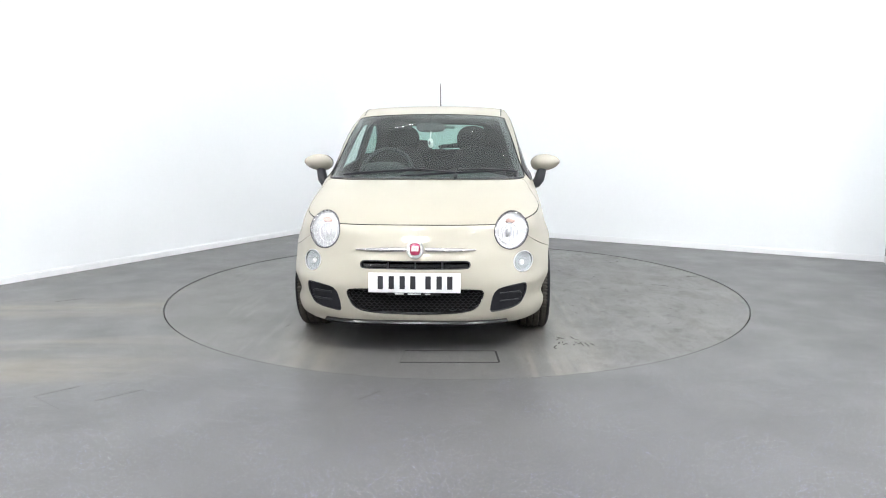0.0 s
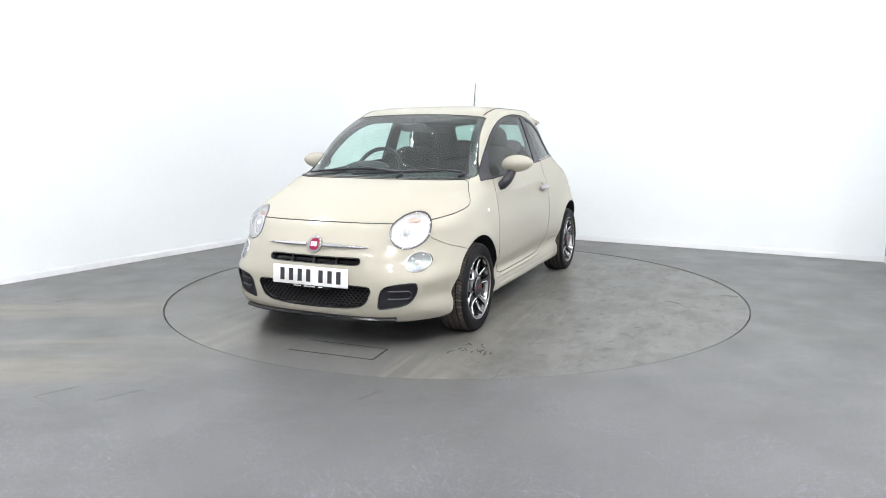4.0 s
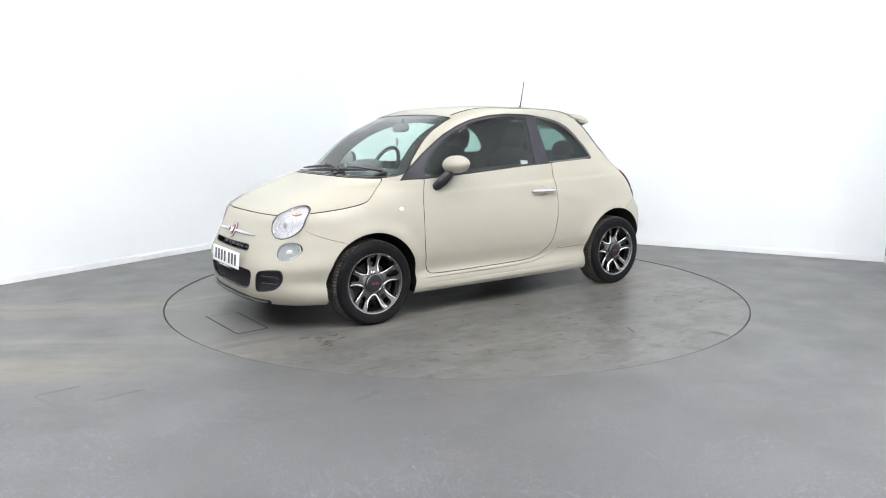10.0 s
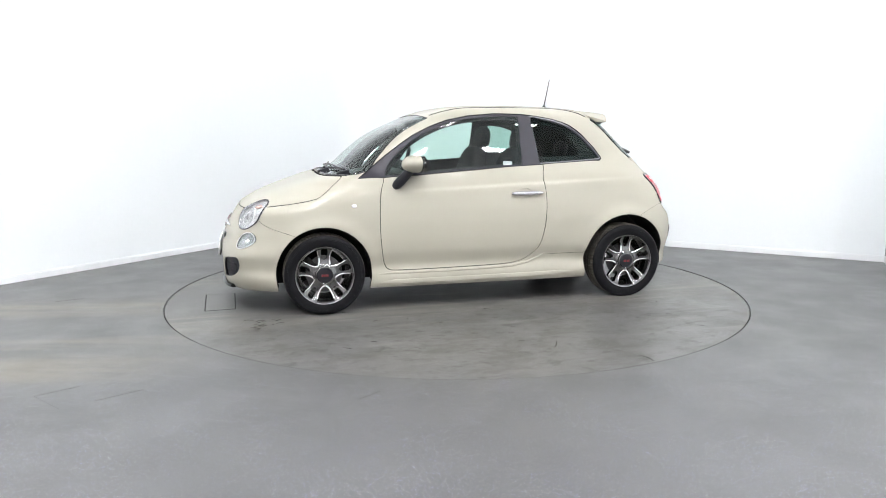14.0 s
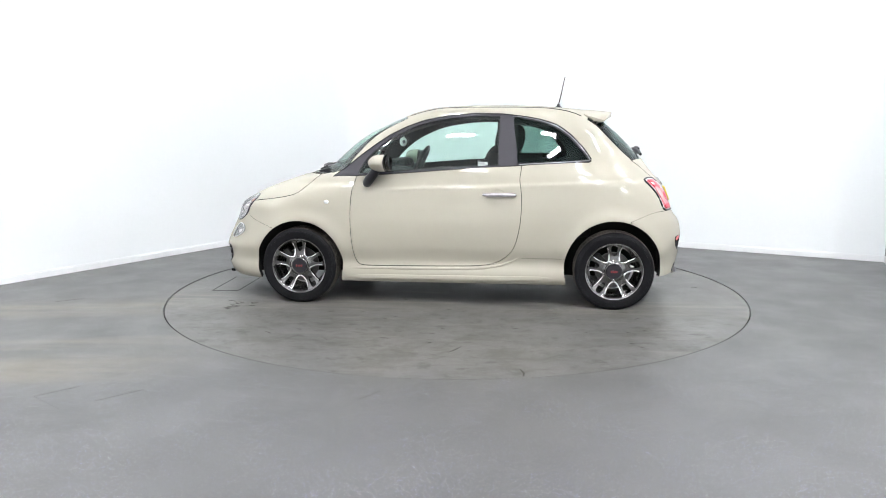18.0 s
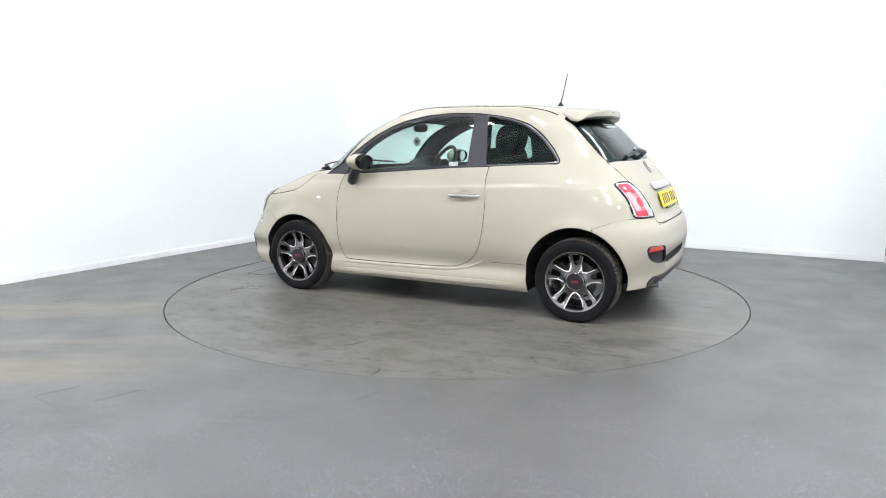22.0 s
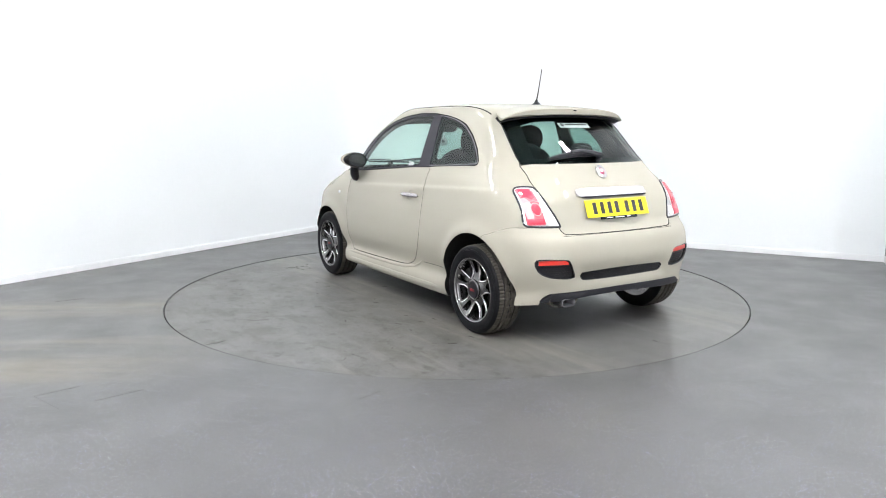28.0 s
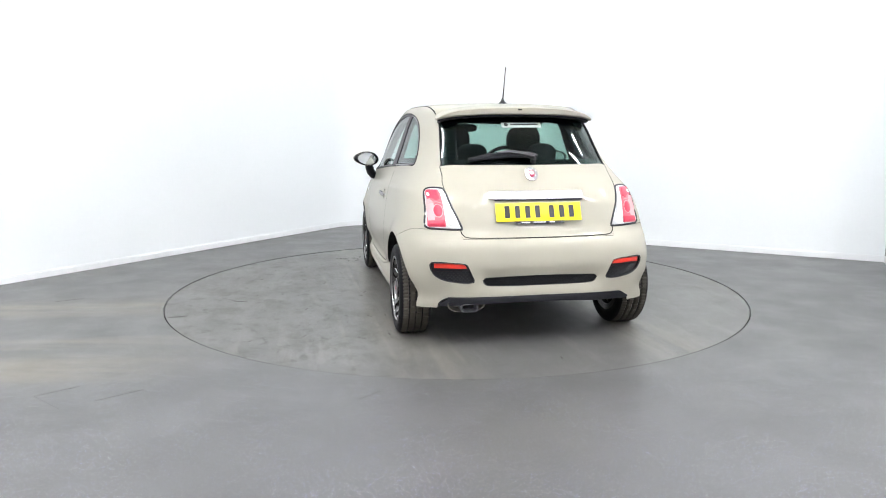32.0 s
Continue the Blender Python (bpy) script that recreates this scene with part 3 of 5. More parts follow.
# unseen panels added as fill for the floor and the car's sides
hang(ceiling_light(0.60, 0.24, SIDE_FILL, "unseen fill light panel added near the side wall"), side)

# ---- the turntable ----
turntable = new("turntable")
tagged(turntable, "round grey vinyl turntable flush with the studio floor", "turntable")
disc = part("disc", bm_lathe([(0, 0), (1.0, 0), (TABLE_RADIUS - 0.006, 0)], 160, "Z"), TABLE, turntable)
# the disc's side, coloured dark so that the gap looks shaded
part("edge_shade", bm_lathe([(TABLE_RADIUS - 0.006, -0.0005), (TABLE_RADIUS - 0.002, -0.003), (TABLE_RADIUS - 0.002, -0.05), (TABLE_RADIUS - 0.006, -0.05)], 160, "Z"), UNDER, turntable, "turntable edge coloured dark for the shade in the gap")
# ---- the car: x forwards from the front axle, y to its left ----
car = new("car")
tagged(car, "beige three-door hatchback car parked on the turntable", "car")


def put(ob):
    """Moves a part from the car's own space to its pivot on the turntable."""
    ob.location = Vector(ob.location) - AXLE_TO_PIVOT
    return ob


def cpart(name, data, material, label="", parent=None):
    ob = part(name, data, material, parent or car, label)
    return ob if parent else put(ob)


SKIN = skin()
GLASS_SKIN = skin(even=60)
def scaled(poly, s):
    cx, cy = sum(p[0] for p in poly) / len(poly), sum(p[1] for p in poly) / len(poly)
    return [(cx + (a - cx) * s, cy + (b - cy) * s) for a, b in poly]


# outlines in the side view (x, z), the front and rear view (y, z)
GLASSHOUSE = [(-.255, .938), (-.354, 1.012), (-.46, 1.096), (-.565, 1.172), (-.669, 1.240), (-.793, 1.299), (-.917, 1.343), (-1.082, 1.376), (-1.287, 1.393), (-1.492, 1.389),
              (-1.563, 1.381), (-1.66, 1.369), (-1.762, 1.350), (-1.83, 1.330), (-1.888, 1.309), (-1.94, 1.275), (-1.99, 1.236), (-2.075, 1.147), (-2.128, 1.070), (-2.128, 1.052), (-2.11, 1.044),
              (-1.60, 1.020), (-1.08, .988), (-.67, .958), (-.43, .944)]
glasshouse = inside(GLASSHOUSE)
DOOR = rounded([(-.47, .99), (-.43, .92), (-.402, .82), (-.394, .70), (-.395, .547), (-.405, .43), (-.42, .345), (-.45, .297), (-.53, .287), (-.8, .288), (-1.15, .293), (-1.334, .299), (-1.436, .314),
                (-1.517, .354), (-1.585, .429), (-1.622, .553), (-1.637, .676), (-1.639, .797), (-1.624, .918), (-1.598, 1.06), (-1.2, 1.03), (-.8, 1.0)], 4)
SCREEN = rounded([(-.664, .965), (-.635, 1.06), (-.585, 1.22), (-.548, 1.33), (-.528, 1.364), (-.4, 1.380), (-.2, 1.389), (0, 1.392), (.2, 1.389), (.4, 1.380), (.528, 1.364), (.548, 1.33), (.585, 1.22), (.635, 1.06), (.664, .965),
                  (.55, .958), (.3, .957), (0, .957), (-.3, .957), (-.55, .958)], 3)
BACKLIGHT = rounded([(-.524, 1.066), (-.51, 1.18), (-.493, 1.30), (-.475, 1.36), (-.3, 1.385), (0, 1.39), (.3, 1.385), (.475, 1.36), (.493, 1.30), (.51, 1.18), (.524, 1.066), (.5, 1.062), (.25, 1.061), (0, 1.06), (-.25, 1.061), (-.5, 1.062)], 3)
BOOT = rounded([(-.47, .70), (-.50, .80), (-.538, .94), (-.532, 1.0), (-.523, 1.07), (-.4, 1.12), (.4, 1.12), (.523, 1.07), (.532, 1.0), (.538, .94), (.50, .80), (.47, .70), (.455, .67), (.42, .656), (.2, .652), (0, .651), (-.2, .652), (-.42, .656), (-.455, .67)], 3)
in_door, in_screen, in_back, in_boot = inside(DOOR), inside(SCREEN), inside(BACKLIGHT), inside(BOOT)

f_glasshouse = both(lambda x, y, z: glasshouse(x, z), lambda x, y, z: np.abs(y) - 0.3)
f_screen = both(lambda x, y, z: in_screen(y, z), lambda x, y, z: x + 1.0)
f_back = both(lambda x, y, z: in_back(y, z), lambda x, y, z: -1.9 - x)
f_boot = both(lambda x, y, z: in_boot(y, z), lambda x, y, z: -1.9 - x)
f_door = both(lambda x, y, z: in_door(x, z), lambda x, y, z: np.abs(y) - 0.3)
f_arch = lambda x, y, z: np.minimum(np.maximum.reduce([r - np.hypot(x - ax, np.maximum(z, .2) - az) for ax, az, r in ARCHES]), np.abs(y) - 0.4)
bonnet_line = curve((-.17, .972), (-.152, .955), (-.06, .875), (-.014, .836), (.02, .812), (.06, .799), (.178, .776), (.369, .749), (.47, .731), (.8, .728))
f_bonnet = lambda x, y, z: np.minimum.reduce([z - bonnet_line(x), x + 0.17, 0.953 - z])
f_cowl = lambda x, y, z: np.minimum.reduce([z - bonnet_line(x) - 0.0, x + 0.24, z - 0.953, -(in_screen(y, z)), 0.975 - z])
nose_line = curve((.15, .545), (.22, .565), (.42, .645), (.46, .70), (.50, .735), (.8, .735))
f_nose = lambda x, y, z: np.minimum(nose_line(x) - z, x - 0.16)
tail_line = curve((-2.9, .70), (-2.62, .70), (-2.42, .640), (-2.3, .60))
f_stern = lambda x, y, z: np.minimum(np.where(np.abs(y) < 0.46, 0.648, tail_line(x)) - z, -2.40 - x)
in_valance = inside([(-.60, .10), (-.565, .28), (-.51, .312), (0, .314), (.55, .312), (.60, .28), (.63, .10)])
f_valance = both(lambda x, y, z: in_valance(y, z), lambda x, y, z: -2.4 - x)
def two_sided(points):
    """A closed outline from its half at positive y, mirrored."""
    return rounded(points + [(-a, b) for a, b in points[::-1] if a > 0], 3)


SLOT = two_sided([(0, .537), (.15, .5385), (.25, .5388), (.29, .5375), (.305, .533), (.312, .524), (.312, .510), (.305, .501), (.29, .497), (.25, .4955), (.15, .495), (0, .494)])
MOUTH = two_sided([(0, .382), (.15, .3815), (.28, .3805), (.35, .378), (.378, .374), (.388, .364), (.386, .345), (.374, .314), (.355, .283), (.33, .264), (.29, .251), (.2, .240), (0, .234)])
RM = two_sided([(0, .4315), (.15, .4305), (.28, .4275), (.335, .4250), (.350, .420), (.351, .408), (.343, .391), (.330, .379), (.312, .3740), (.25, .3722), (.12, .3705), (0, .370)])
in_slot = inside(SLOT)
in_mouth = inside(MOUTH)
VENT = rounded([(.46, .372), (.50, .391), (.58, .400), (.625, .402), (.637, .39), (.632, .34), (.60, .288), (.54, .262), (.46, .247), (.43, .248), (.428, .275), (.44, .335)], 3)
in_vent = inside(VENT)
f_front_holes = lambda x, y, z: np.minimum(np.maximum.reduce([in_slot(y, z), in_mouth(y, z), in_vent(np.abs(y), z)]), x - 0.2)
REAR_VENT = rounded([(.645, .515), (.56, .520), (.46, .513), (.435, .49), (.405, .42), (.41, .40), (.45, .395), (.54, .405), (.61, .43), (.645, .47)], 3)
in_rear_vent = inside(REAR_VENT)
in_rear_mesh = inside(RM)
f_rear_holes = lambda x, y, z: np.minimum(np.maximum(in_rear_vent(np.abs(y), z), in_rear_mesh(y, z)), -2.4 - x)

LAMP = [(.551 + .101 * math.cos(a), .692 + .102 * math.sin(a)) for a in [2 * math.pi * k / 40 for k in range(40)]]
FOG = [(.620 + .058 * math.cos(a), .519 + .055 * math.sin(a)) for a in [2 * math.pi * k / 32 for k in range(32)]]
in_lamp, in_fog = inside(LAMP), inside(FOG)
f_lamps = lambda x, y, z: np.minimum(np.maximum(in_lamp(np.abs(y), z), in_fog(np.abs(y), z)), x - 0.1)
TAIL = rounded([(.560, .932), (.61, .932), (.640, .920), (.652, .89), (.656, .80), (.664, .735), (.655, .712), (.62, .706), (.52, .702), (.464, .702), (.458, .708), (.478, .76), (.505, .82), (.526, .88), (.540, .922)], 3)
in_tail = inside(TAIL)
f_tails = lambda x, y, z: np.minimum(in_tail(np.abs(y), z), -2.3 - x)
f_low_stern = lambda x, y, z: np.minimum(-2.45 - x, 0.232 + 0.02 * np.clip((-2.6 - x) / 0.2, 0, 1) - z)
GAP = 0.0021
SEAMS = {"front_bumper": 0.0012, "rear_bumper": 0.0008}
shell = clip(clip(clip(clip(SKIN, but(f_arch)), but(f_lamps)), but(f_tails)), but(f_low_stern))
windows_out = clip(clip(clip(shell, but(f_glasshouse)), but(f_screen)), but(f_back))
rest = windows_out
pieces = {}
for name, f in (("bonnet", f_bonnet), ("front_bumper", f_nose), ("rear_bumper", f_stern), ("tailgate", f_boot), ("door", f_door)):
    gap = SEAMS.get(name, GAP)
    pieces[name] = clip(rest, grown(f, -gap))
    rest = clip(rest, but(f, gap))
cpart("body", painted(rest, 0.02), None)
cpart("bonnet", painted(pieces["bonnet"], 0.02), None)
cpart("front_bumper", painted(clip(pieces["front_bumper"], but(f_front_holes)), 0.03), None)
cpart("rear_bumper", painted(clip(clip(pieces["rear_bumper"], but(f_rear_holes)), but(f_valance)), 0.03), None)
cpart("tailgate", painted(pieces["tailgate"], 0.02), None)
in_cup = inside([(-1.475 + .050 * math.cos(2 * math.pi * k / 28), .815 + .038 * math.sin(2 * math.pi * k / 28)) for k in range(28)])
pieces["door"] = clip(pieces["door"], lambda x, y, z: -in_cup(x, z))
door_l = cpart("door", painted(clip(pieces["door"], SIDE_L), 0.02), None)
door_r = cpart("door", painted(clip(pieces["door"], SIDE_R), 0.02), None)

# glass
PANE_D = rounded([(-.445, .966), (-.50, 1.065), (-.60, 1.160), (-.70, 1.228), (-.81, 1.283), (-.93, 1.326), (-1.09, 1.357), (-1.29, 1.374), (-1.455, 1.371), (-1.472, 1.36), (-1.470, 1.20), (-1.468, 1.035), (-1.45, 1.026), (-1.08, 1.003), (-.67, .973), (-.47, .960)], 3)
PANE_Q = rounded([(-1.575, 1.36), (-1.66, 1.352), (-1.755, 1.334), (-1.825, 1.312), (-1.88, 1.288), (-1.93, 1.255), (-1.978, 1.218), (-2.06, 1.132), (-2.105, 1.072), (-2.10, 1.060), (-1.85, 1.047), (-1.63, 1.036), (-1.608, 1.04), (-1.598, 1.15)], 3)
in_pane_d, in_pane_q = inside(PANE_D), inside(PANE_Q)
f_pane_d = both(lambda x, y, z: in_pane_d(x, z), lambda x, y, z: np.abs(y) - 0.3)
f_pane_q = both(lambda x, y, z: in_pane_q(x, z), lambda x, y, z: np.abs(y) - 0.3)
frame_skin = clip(clip(clip(SKIN, grown(f_glasshouse, -0.001)), but(f_pane_d)), but(f_pane_q))
for side, door in ((SIDE_L, door_l), (SIDE_R, door_r)):
    cpart("window_frame", sheet(clip(frame_skin, side), 0.016, -0.001), PILLAR, "dark grey window surround and pillar")
    cpart("door_window", pane(clip(clip(GLASS_SKIN, side), grown(f_pane_d, -0.0005)), 0.004, -0.006, GLASS, GLASS_BACK), None, "green-tinted side window glass")
    cpart("quarter_window", pane(clip(clip(GLASS_SKIN, side), grown(f_pane_q, -0.0005)), 0.004, -0.005, GLASS_DARK, DARK_BACK), None, "dark-tinted rear quarter glass")
cpart("windscreen", pane(clip(GLASS_SKIN, grown(f_screen, -0.002)), 0.005, -0.003, SCREEN_GLASS, GLASS_BACK), None, "green-tinted windscreen")
cpart("rear_window", pane(clip(GLASS_SKIN, grown(f_back, -0.002)), 0.004, -0.003, GLASS_DARK, DARK_BACK), None, "dark-tinted rear window")
border_out = inside(scaled(BACKLIGHT, 0.99))
border_in = inside(rounded([(-.425, 1.115), (-.395, 1.31), (-.35, 1.342), (0, 1.355), (.35, 1.342), (.395, 1.31), (.435, 1.115), (.41, 1.10), (0, 1.098), (-.40, 1.10)], 3))
f_border = lambda x, y, z: np.minimum.reduce([border_out(y, z), -border_in(y, z), -1.9 - x])
cpart("glass_border", sheet(clip(SKIN, f_border), 0.001, -0.010), GLOSSBLACK, "black printed border of the rear window")
screen_in = inside(scaled(SCREEN, 0.93))
f_screen_border = lambda x, y, z: np.minimum.reduce([in_screen(y, z) - 0.004, -screen_in(y, z), x + 1.0])
cpart("screen_border", sheet(clip(SKIN, f_screen_border), 0.001, -0.011), GLOSSBLACK, "black printed border of the windscreen")
# dark lining inside the skin
rough_skin = skin(0.035, 110)
in_inner_q = inside([(-1.60, 1.33), (-1.72, 1.318), (-1.81, 1.29), (-1.87, 1.25), (-1.92, 1.20), (-1.965, 1.13), (-1.96, 1.10), (-1.92, 1.09), (-1.62, 1.085)])
f_inner_q = both(lambda x, y, z: in_inner_q(x, z), lambda x, y, z: np.abs(y) - 0.3)
in_inner_b = inside(rounded([(-.36, 1.13), (-.33, 1.30), (-.27, 1.340), (0, 1.355), (.33, 1.345), (.40, 1.31), (.425, 1.12), (.40, 1.10), (0, 1.10), (-.34, 1.11)], 3))
f_inner_b = both(lambda x, y, z: in_inner_b(y, z), lambda x, y, z: -1.9 - x)
lining = clip(clip(clip(clip(clip(rough_skin, but(grown(f_pane_d, -0.016))), but(f_inner_q)), but(grown(f_screen, -0.03))), but(f_inner_b)), but(grown(f_arch, 0.03)))
lining = clip(clip(clip(lining, but(f_lamps)), but(f_low_stern)), but(lambda x, y, z: np.maximum(f_front_holes(x, y, z), f_rear_holes(x, y, z))))
cpart("inner_lining", sheet(lining, 0.002, -0.032), LINING, "dark inner panels of the car")


rows = [(t, pose(0, 0, 0, 0, 0, TURN_START + TURN_RATE * t)) for t in [k * 0.5 for k in range(65)]]
table_rows = [(t, pose(0, 0, 0, 0, 0, TURN_RATE * t)) for t in [k * 0.5 for k in range(65)]]


# ---- pieces laid on the car's skin ----
def surf(view, a, b):
    """A point of the skin: 'front' and 'rear' take (y, z), 'left' and 'right' take (x, z)."""
    if view == "front":
        return Vector((float(front_x(a, b)), a, b))
    if view == "rear":
        return Vector((float(rear_x(a, b)), a, b))
    y = float(side_y(np.array(a), np.array(b)))
    return Vector((a, y if view == "left" else -y, b))


def surf_n(view, a, b):
    e = 0.004
    n = (surf(view, a + e, b) - surf(view, a - e, b)).cross(surf(view, a, b + e) - surf(view, a, b - e)).normalized()
    way = {"front": Vector((1, 0, 0)), "rear": Vector((-1, 0, 0)), "left": Vector((0, 1, 0)), "right": Vector((0, -1, 0))}[view]
    return n if n.dot(way) > 0 else -n


def patch(view, poly, lift=0.002, dome=0.0, depth=0.01, rings=5):
    """A plate over an outline on the skin, domed or hollow, with a rim that goes inwards."""
    bm = bmesh.new()
    cx, cy = sum(p[0] for p in poly) / len(poly), sum(p[1] for p in poly) / len(poly)
    loops = []
    for k in range(rings + 1):
        s = 1 - k / rings
        row = []
        for a, b in (poly if k < rings else poly[:1]):
            u, v = cx + (a - cx) * s, cy + (b - cy) * s
            row.append(bm.verts.new(surf(view, u, v) + surf_n(view, u, v) * (lift + dome * (1 - s * s))))
        loops.append(row)
    base = [bm.verts.new(surf(view, a, b) + surf_n(view, a, b) * (lift - depth)) for a, b in poly]
    n = len(poly)
    for p, q in zip([base] + loops, loops):
        for i in range(n):
            face = list(dict.fromkeys([p[i], p[(i + 1) % n], q[(i + 1) % len(q)], q[i % len(q)]]))
            if len(face) > 2:
                bm.faces.new(face)
    bm.faces.new(base[::-1])
    return bm


def bead(view, path, radius, lift=0.0, closed=False, flat=1.0, sides=8):
    return bm_tube([surf(view, a, b) + surf_n(view, a, b) * lift for a, b in path], radius, sides, closed, flat)


def mirror_y(poly):
    return [(-a, b) for a, b in poly]


def oval(cx, cy, rx, ry, n=32, power=2.0):
    out = []
    for k in range(n):
        a = 2 * math.pi * k / n
        c, s = math.cos(a), math.sin(a)
        out.append((cx + rx * math.copysign(abs(c) ** (2 / power), c), cy + ry * math.copysign(abs(s) ** (2 / power), s)))
    return out


def holder(name, label=""):
    """A part that groups sub-parts under the car."""
    return tagged(put_new(name), label)


def put_new(name):
    ob = new(name)
    ob.parent = car
    return put(ob)


def cut_plates(field_poly, field, z0, z1, y0, y1, view, lift, pitch=0.016, wave=0.005, period=0.03, radius=0.0032):
    """Zigzag wires of a honeycomb grille, within an outline."""
    bms = []
    z, k = z0, 0
    while z < z1:
        run = []
        y = y0
        j = 0
        while y <= y1:
            p = (y, z + (wave if (j + k) % 2 else -wave))
            if field(np.array([p[0]]), np.array([p[1]]))[0] > 0.001:
                run.append(p)
            elif len(run) > 1:
                bms.append(bead(view, run, radius, lift, sides=4))
                run = []
            y += period / 2
            j += 1
        if len(run) > 1:
            bms.append(bead(view, run, radius, lift, sides=4))
        z += pitch
        k += 1
    return joined(*bms)


# headlights and the round lamps below them
for sign in (1, -1):
    poly = LAMP if sign > 0 else mirror_y(LAMP)
    lamp = smooth(cpart("headlight", patch("front", poly, -0.014, -0.016, 0.004, 7), REFLECTOR, "round clear headlight with a silver reflector"))
    smooth(part("bezel", bead("front", poly, 0.0030, 0.0, True), PILLAR, lamp, "dark grey headlight rim"))
    smooth(part("inner_ring", bead("front", scaled(poly, 0.96), 0.0058, -0.007, True), STRIP, lamp, "chrome headlight ring"))
    cx = 0.538 * sign
    smooth(part("dip_ring", bead("front", oval(cx, .684, .058, .060), 0.003, -0.016, True), SATIN, lamp, "silver ring of the dipped beam"))
    smooth(part("bulb_shield", patch("front", oval(cx, .690, .013, .030, 20), -0.016, 0.014, 0.02, 4), SATIN, lamp, "upright silver bulb shield"))
    for k in range(-3, 4):
        if k:
            fx, top = cx + .013 * k, .052 * math.sqrt(1 - (k / 4.4) ** 2)
            smooth(part("flute", bead("front", [(fx, .684 - top), (fx, .684), (fx, .684 + top * .8)], 0.0045, -0.026, sides=6), REFLECTOR, lamp, "fluted reflector rib"))
    smooth(part("indicator", patch("front", oval(0.552 * sign, .757, .031, .010), -0.014, 0.004, 0.02, 3), AMBER, lamp, "amber indicator bulb shield"))
    smooth(part("cover", patch("front", scaled(poly, 0.985), 0.004, 0.010, 0.003, 6), COVER, lamp, "clear domed headlight cover"))
    for k in range(7):
        a = radians(200 + 20 * k)
        part("reflector_rib", bead("front", [(.551 * sign + .062 * math.cos(a), .692 + .062 * math.sin(a)), (.551 * sign + .088 * math.cos(a), .692 + .088 * math.sin(a))], 0.002, -0.013), SATIN, lamp)
    poly = FOG if sign > 0 else mirror_y(FOG)
    fog = smooth(cpart("daytime_lamp", patch("front", poly, -0.012, -0.010, 0.004, 5), FOGBOWL, "small round clear front lamp"))
    smooth(part("bezel", bead("front", scaled(poly, 0.985), 0.0035, -0.002, True), SATIN, fog, "thin silver lamp rim"))
    smooth(part("bulb", patch("front", oval(.622 * sign, .517, .016, .015), -0.02, 0.012, 0.01, 3), WHITE, fog, "white lamp bulb"))
    smooth(part("cover", patch("front", scaled(poly, 0.97), 0.002, 0.006, 0.003, 4), COVER, fog, "clear domed lamp cover"))
    # side vents of the bumpers
    poly = VENT if sign > 0 else mirror_y(VENT)
    vent = smooth(cpart("bumper_vent", patch("front", scaled(poly, 1.01), -0.016, -0.006, 0.01, 5), BLACK, "black plastic blanking panel"))
    for z in (.352, .306):
        path = [(sign * y, z + 0.012 * (y - .53)) for y in (.488, .52, .55, .58, .60)]
        smooth(part("rib", bead("front", path, 0.006, -0.010, sides=6), BLACK, vent))
    smooth(part("rib_end", bead("front", [(sign * .60, .353), (sign * .611, .34), (sign * .611, .32), (sign * .60, .307)], 0.006, -0.010, sides=6), BLACK, vent))
    smooth(part("vent_rim", bead("front", poly, 0.004, -0.004, True), BLACK, vent))
    poly = REAR_VENT if sign > 0 else mirror_y(REAR_VENT)
    vent = smooth(cpart("rear_bumper_vent", patch("rear", scaled(poly, 1.01), -0.020, -0.008, 0.01, 5), BLACK, "black rear bumper insert with a red reflector"))
    red = [(sign * y, z) for y, z in ((.632, .511), (.56, .5145), (.47, .508), (.452, .498), (.447, .484), (.50, .484), (.57, .486), (.632, .484))]
    smooth(part("reflector", patch("rear", red, -0.008, 0.0, 0.01, 3), REFLEX, vent, "red reflector strip"))
    smooth(part("vent_rim", bead("rear", poly, 0.004, -0.004, True), BLACK, vent))
    wires = cut_plates(poly, inside(scaled(poly, 0.9)), .40, .475, min(sign * .40, sign * .65), max(sign * .40, sign * .65), "rear", -0.016, 0.013, 0.004, 0.022, 0.0018)
    part("vent_mesh", wires, MESH, vent)

    # tail lights
    poly = TAIL if sign > 0 else mirror_y(TAIL)
    tl = smooth(cpart("tail_light", patch("rear", scaled(poly, 0.985), 0.000, 0.004, 0.02, 6), LENS, "upright tail light with white and red sections"))
    smooth(part("seal", bead("rear", poly, 0.0065, -0.001, True), BLACK, tl, "black tail light surround"))
    red = [(sign * y, z) for y, z in ((.640, .912), (.625, .920), (.572, .920), (.563, .90), (.556, .85), (.551, .78), (.546, .722), (.552, .714), (.640, .713), (.648, .72), (.645, .80))]
    smooth(part("brake_lamp", patch("rear", red, 0.005, 0.003, 0.008, 4), ROSE, tl, "rose red brake and rear lamp"))
    # glare on the lens, laid on as a pale pink patch
    glare = [(sign * y, z) for y, z in ((.642, .862), (.622, .868), (.606, .850), (.600, .825), (.600, .780), (.606, .752), (.640, .748), (.645, .80))]
    smooth(part("lamp_glare", patch("rear", glare, 0.010, 0.001, 0.006, 3), PINK, tl, "pale pink glare painted on the lens"))
    smooth(part("bulb_cover", patch("rear", oval(.584 * sign, .802, .024, .033), 0.011, 0.005, 0.01, 4), RED, tl, "round red lamp centre"))
    smooth(part("cover_ring", bead("rear", oval(.584 * sign, .802, .026, .035), 0.0028, 0.012, True), PINK, tl, "pale pink ring round the lamp centre"))
